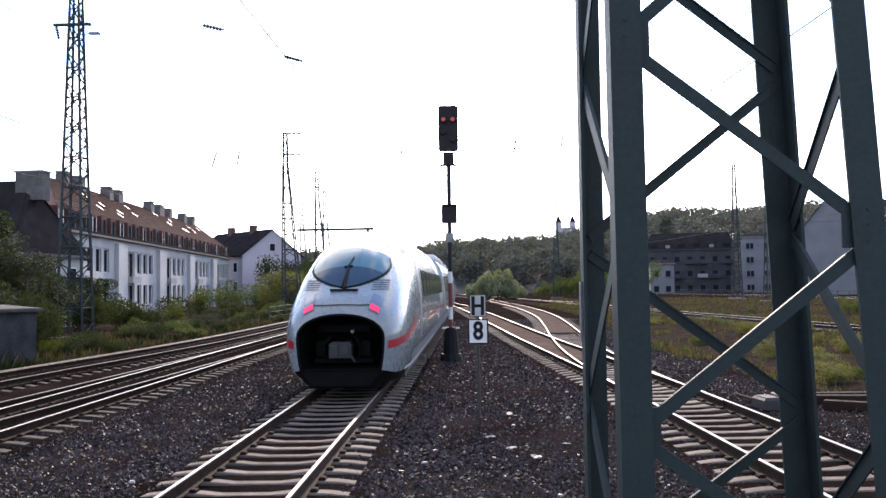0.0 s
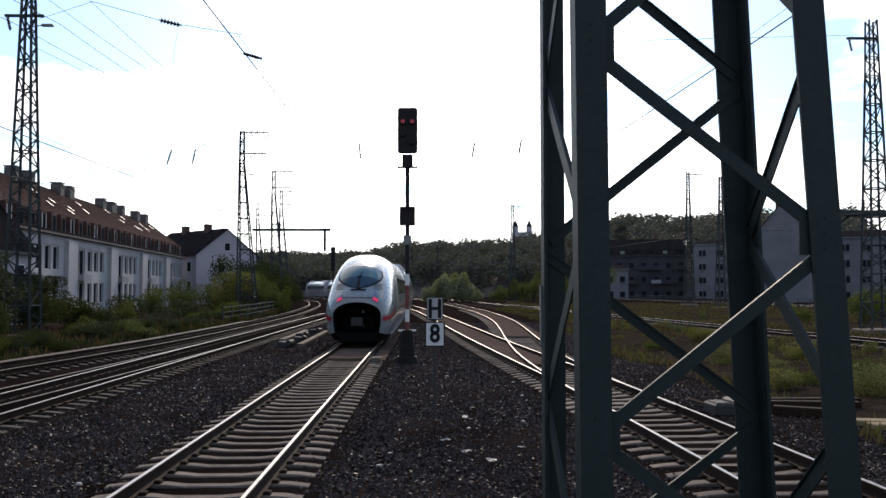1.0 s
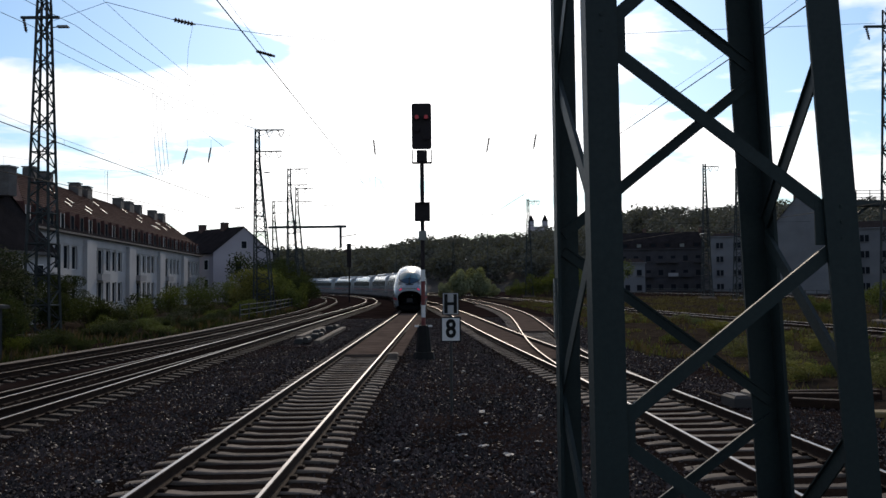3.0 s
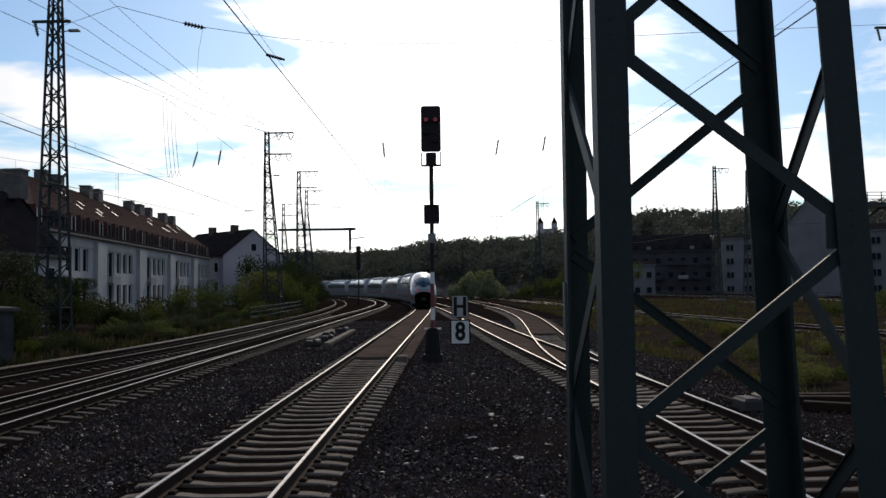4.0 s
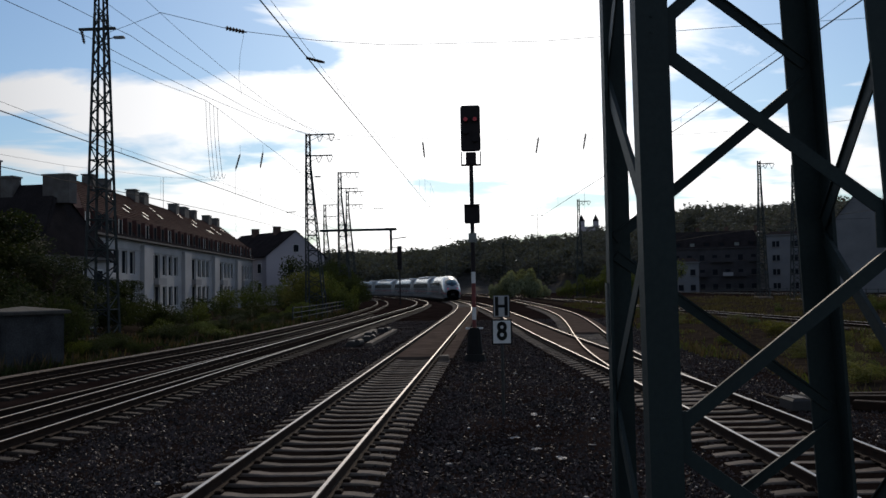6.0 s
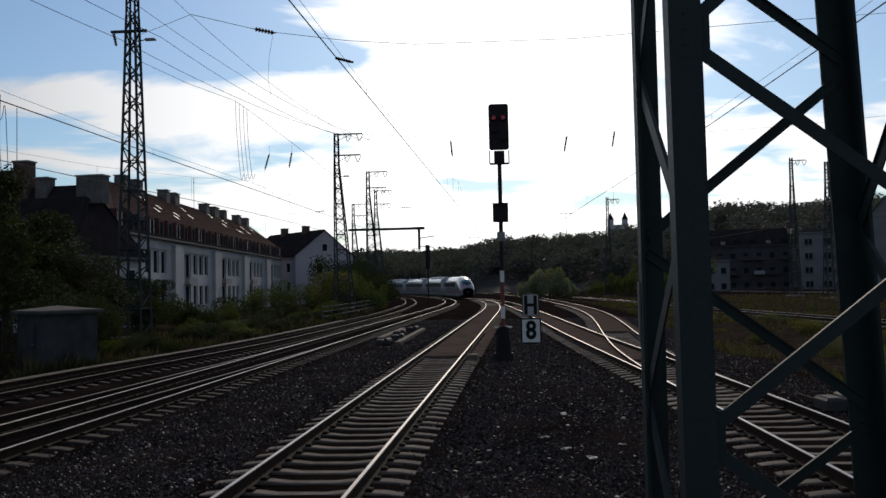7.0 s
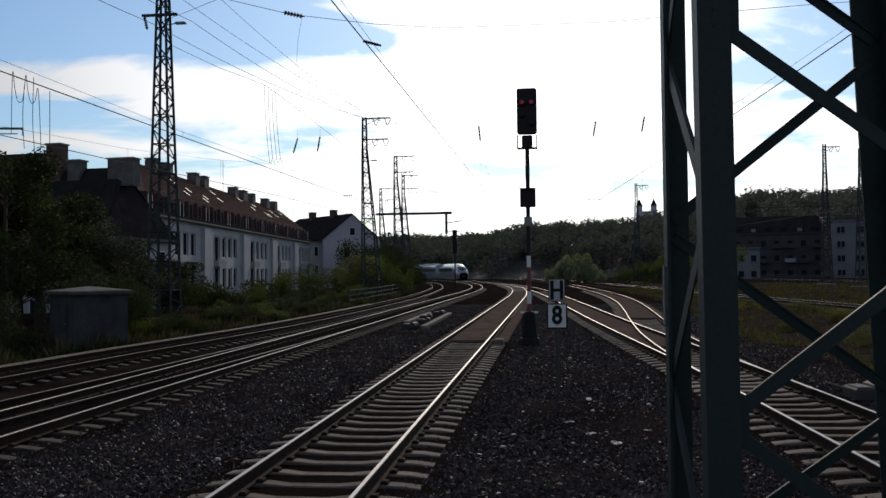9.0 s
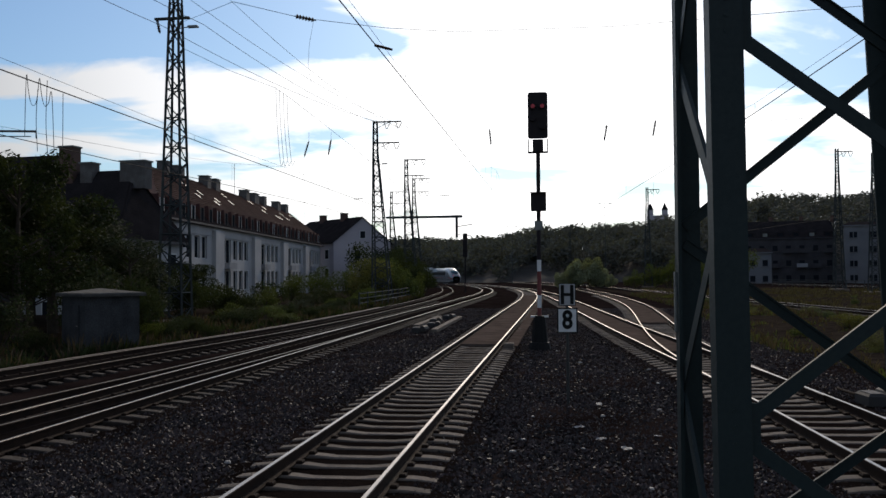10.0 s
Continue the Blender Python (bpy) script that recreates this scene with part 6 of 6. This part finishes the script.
def portal_arm():
    t = thing("cantilever_beam", pose(0, 85, 0), "horizontal steel beam with a hanging support over the tracks", "catenary beam")
    part("beam", Shape().box(-13.2, 0, 7.98, 7.6, 0.22, 0.24), MASTDARK, t)
    part("hanger", Shape().box(-9.95, 0, 6.9, 0.24, 0.2, 2.0), MASTDARK, t)
    part("cap", Shape().box(-9.95, 0, 8.02, 1.1, 0.26, 0.22, chamfer=0.04), MASTDARK, t)
    part("registration_arm", Shape().tube((-9.9, 0, 7.0), (-8.4, 0, 7.2), 0.05, 5).tube((-9.9, 0, 6.2), (-8.5, 0, 6.1), 0.04, 5), MASTDARK, t)


portal_arm()


def dwarf_signal(x, y, h, label):
    t = thing("railway_signal", pose(x, y, GROUND_Z), label, "railway signal")
    part("mast", Shape().tube((0, 0, 0), (0, 0, h), 0.09, 8), SIGNALBLACK, t)
    part("signal_head", moved(rounded_plate(0.62, 2.6, 0.1, 0.3), 0, 0, h), SIGNALBLACK, t)
    part("lower_box", Shape().box(0, 0, h - 1.6, 0.6, 0.3, 0.8), SIGNALBLACK, t)


dwarf_signal(-12.9, 120, 6.9, "distant black railway signal seen from behind")


# left cantilevers on a mast just out of sight
def near_cantilever():
    t = thing("cantilever_bracket", pose(0, 29.0, 0), "steel tube cantilever brackets holding the contact wires", "cantilever bracket")
    part("mast", Shape().box(-28.2, 0, 5.6, 0.35, 0.35, 12.2), MASTDARK, t)
    for x0, z0, x1, z1 in ((-28.0, 6.3, -22.87, 10.91), (-28.0, 10.1, -22.9, 10.85), (-28.0, 5.4, -20.52, 9.74), (-28.0, 9.2, -20.55, 9.7)):
        part("stay_tube", Shape().tube((x0, 0, z0), (x1, 0, z1), 0.045, 6), GALVANISED, t)
        part("clamp", Shape().box(x1, 0, z1, 0.16, 0.14, 0.2, chamfer=0.03), GALVANISED, t)
    for x0, z0, x1, z1 in ((-28.0, 8.1, -20.75, 8.1), (-28.0, 7.9, -18.59, 7.57)):
        part("registration_arm", Shape().tube((x0, 0, z0), (x1, 0, z1), 0.045, 6).tube((x0 + 4.4, 0, z0 - 0.35), (x1 - 0.2, 0, z1 - 0.18), 0.02, 5).tube((x1, 0, z1 + 0.05), (x1, 0, z1 - 0.25), 0.02, 5), GALVANISED, t)


near_cantilever()


# ---- small things on the ballast ----
def point_machine(x, y, rz, label):
    t = thing("point_machine", pose(x, y, GROUND_Z, 0, 0, rz), label, "point machine", "point machines")
    part("housing", Shape().box(0, 0, 0.14, 0.62, 0.38, 0.22, chamfer=0.04), UNDER, t)
    part("cover_plate", Shape().box(0, 0, 0.262, 0.5, 0.26, 0.012), CHIMNEY, t)
    part("rod", Shape().tube((0.3, 0, 0.12), (1.6, 0, 0.12), 0.03, 6), RUST, t)
    part("motor_cover", Shape().tube((-0.3, -0.3, 0.2), (0.3, -0.3, 0.2), 0.13, 8), UNDER, t)


for x, y in ((-6.2, 38, ), (-6.1, 41.5), (-6.5, 45), (-6.3, 49)):
    point_machine(x, y, rng.uniform(80, 100), "grey point machine lying beside the track")
point_machine(5.95, 17.8, 95, "grey point machine at the turnout")
for x, y, l, rz in ((-5.6, 44, 12.0, 1.0), (-6.9, 46, 9.0, 0.5)):
    tagged(part("cable_duct", Shape().box(0, 0, 0.06, 0.28, l, 0.2, chamfer=0.02), CONCRETE), "pale concrete cable duct on the ballast", "cable duct", "cable ducts").matrix_world = pose(x, y, GROUND_Z, 0, 0, rz)
tagged(part("track_box", Shape().box(0, 0, 0.1, 0.34, 0.5, 0.22, chamfer=0.03), CONCRETE), "small concrete box beside the rail", "track box").matrix_world = pose(-1.72, 29.8, GROUND_Z + 0.02)
for i in range(44):
    y = 9 + 22 * rng.random() ** 1.2
    x = rng.uniform(-0.9, 2.6) if i < 32 else rng.uniform(-7.0, -4.4)
    s = rng.uniform(0.018, 0.05)
    sh = Shape()
    n = 6
    pts = [(s * rng.uniform(0.7, 1.8) * math.cos(6.283 * k / n), s * rng.uniform(0.6, 1.2) * math.sin(6.283 * k / n)) for k in range(n)]
    sh.v = [(a, b, 0) for a, b in pts] + [(a * 0.7, b * 0.7, s * 0.6) for a, b in pts]
    sh.f = [tuple(reversed(range(n))), tuple(range(n, 2 * n))] + [(k, (k + 1) % n, n + (k + 1) % n, n + k) for k in range(n)]
    tagged(part("pale_stone", sh, CHALK), "pale stone lying on the dark ballast", "stone", "pale stones").matrix_world = pose(x, y, GROUND_Z + 0.02, 0, 0, rng.uniform(0, 360))


def fence(fn, y0, y1, off, label, mat):
    t = thing("fence", pose(0, 0, 0), label, "fence", "fences")
    pts = [(x + off, y, h) for x, y, h in along(fn, y0, y1, 3.0)]
    for z in (0.25, 0.6, 0.95):
        part("fence_rail", Shape().sweep([(0.03, -0.03), (0.03, 0.03), (-0.03, 0.03), (-0.03, -0.03)], [(x, y, z) for x, y, h in pts]), mat, t)
    for x, y, h in pts:
        part("post", Shape().box(x, y, 0.4, 0.08, 0.08, 1.3), mat, t)


fence(line_far, 85, 170, -3.0, "low dark metal railing along the far tracks", MASTDARK)
fence(line_siding, 62, 100, -2.6, "low dark metal railing along the bank", MASTDARK)



def street_lamp(x, y, h):
    t = thing("street_lamp", pose(x, y, 0), "tall distant double-armed street lamp", "street lamp", "street lamps")
    part("pole", Shape().tube((0, 0, -0.3), (0, 0, h), 0.1, 6, 0.06), MASTDARK, t)
    part("arm", Shape().box(0, 0, h, 2.6, 0.1, 0.08), MASTDARK, t)
    for sx in (-1.2, 1.2):
        part("lamp_head", Shape().box(sx, 0, h - 0.06, 0.7, 0.25, 0.14, chamfer=0.04), GALVANISED, t)


street_lamp(10.6, 205, 18.5)
street_lamp(-12.0, 225, 14.5)


def litter():
    r2 = random.Random(77)
    for x, y, w, l in ((0.62, 13.6, 0.16, 0.1), (0.3, 14.6, 0.2, 0.1), (0.95, 12.9, 0.22, 0.14), (1.5, 13.9, 0.1, 0.1), (0.75, 17.2, 0.24, 0.12)):
        s = Shape()
        n = 5
        s.v = [(w * (i / n - 0.5), l * (j / n - 0.5) * (1 - 0.3 * abs(i / n - 0.5)), 0.02 + 0.025 * r2.random()) for j in range(n + 1) for i in range(n + 1)]
        s.f = [(j * (n + 1) + i, j * (n + 1) + i + 1, (j + 1) * (n + 1) + i + 1, (j + 1) * (n + 1) + i) for j in range(n) for i in range(n)]
        tagged(part("paper_scrap", s, CHALK), "crumpled pale paper scrap on the ballast", "litter", "paper scraps").matrix_world = pose(x, y, GROUND_Z + 0.03, 0, 0, r2.uniform(0, 360))


litter()


def old_beams():
    for x, y, l, rz in ((7.9, 18.4, 2.4, 84), (8.2, 18.9, 2.4, 91), (7.6, 17.4, 1.3, 60)):
        tagged(part("old_sleeper", Shape().box(0, 0, 0.09, 0.24, l, 0.17, chamfer=0.02), RUST), "weathered dark timber sleeper lying on the ballast", "timber beam", "old sleepers").matrix_world = pose(x, y, GROUND_Z + 0.02, 0, 0, rz)
    for x, y, rz in ((8.35, 16.2, 80), (8.5, 15.8, 96)):
        tagged(part("concrete_slab", Shape().box(0, 0, 0.05, 0.35, 0.9, 0.1, chamfer=0.02), material("ochreslab", (0.26, 0.2, 0.08), (0.16, 0.12, 0.06), rough=0.9)), "small ochre stained concrete slab on the ballast", "slab", "concrete slabs").matrix_world = pose(x, y, GROUND_Z + 0.03, 0, 0, rz)


old_beams()

motions()
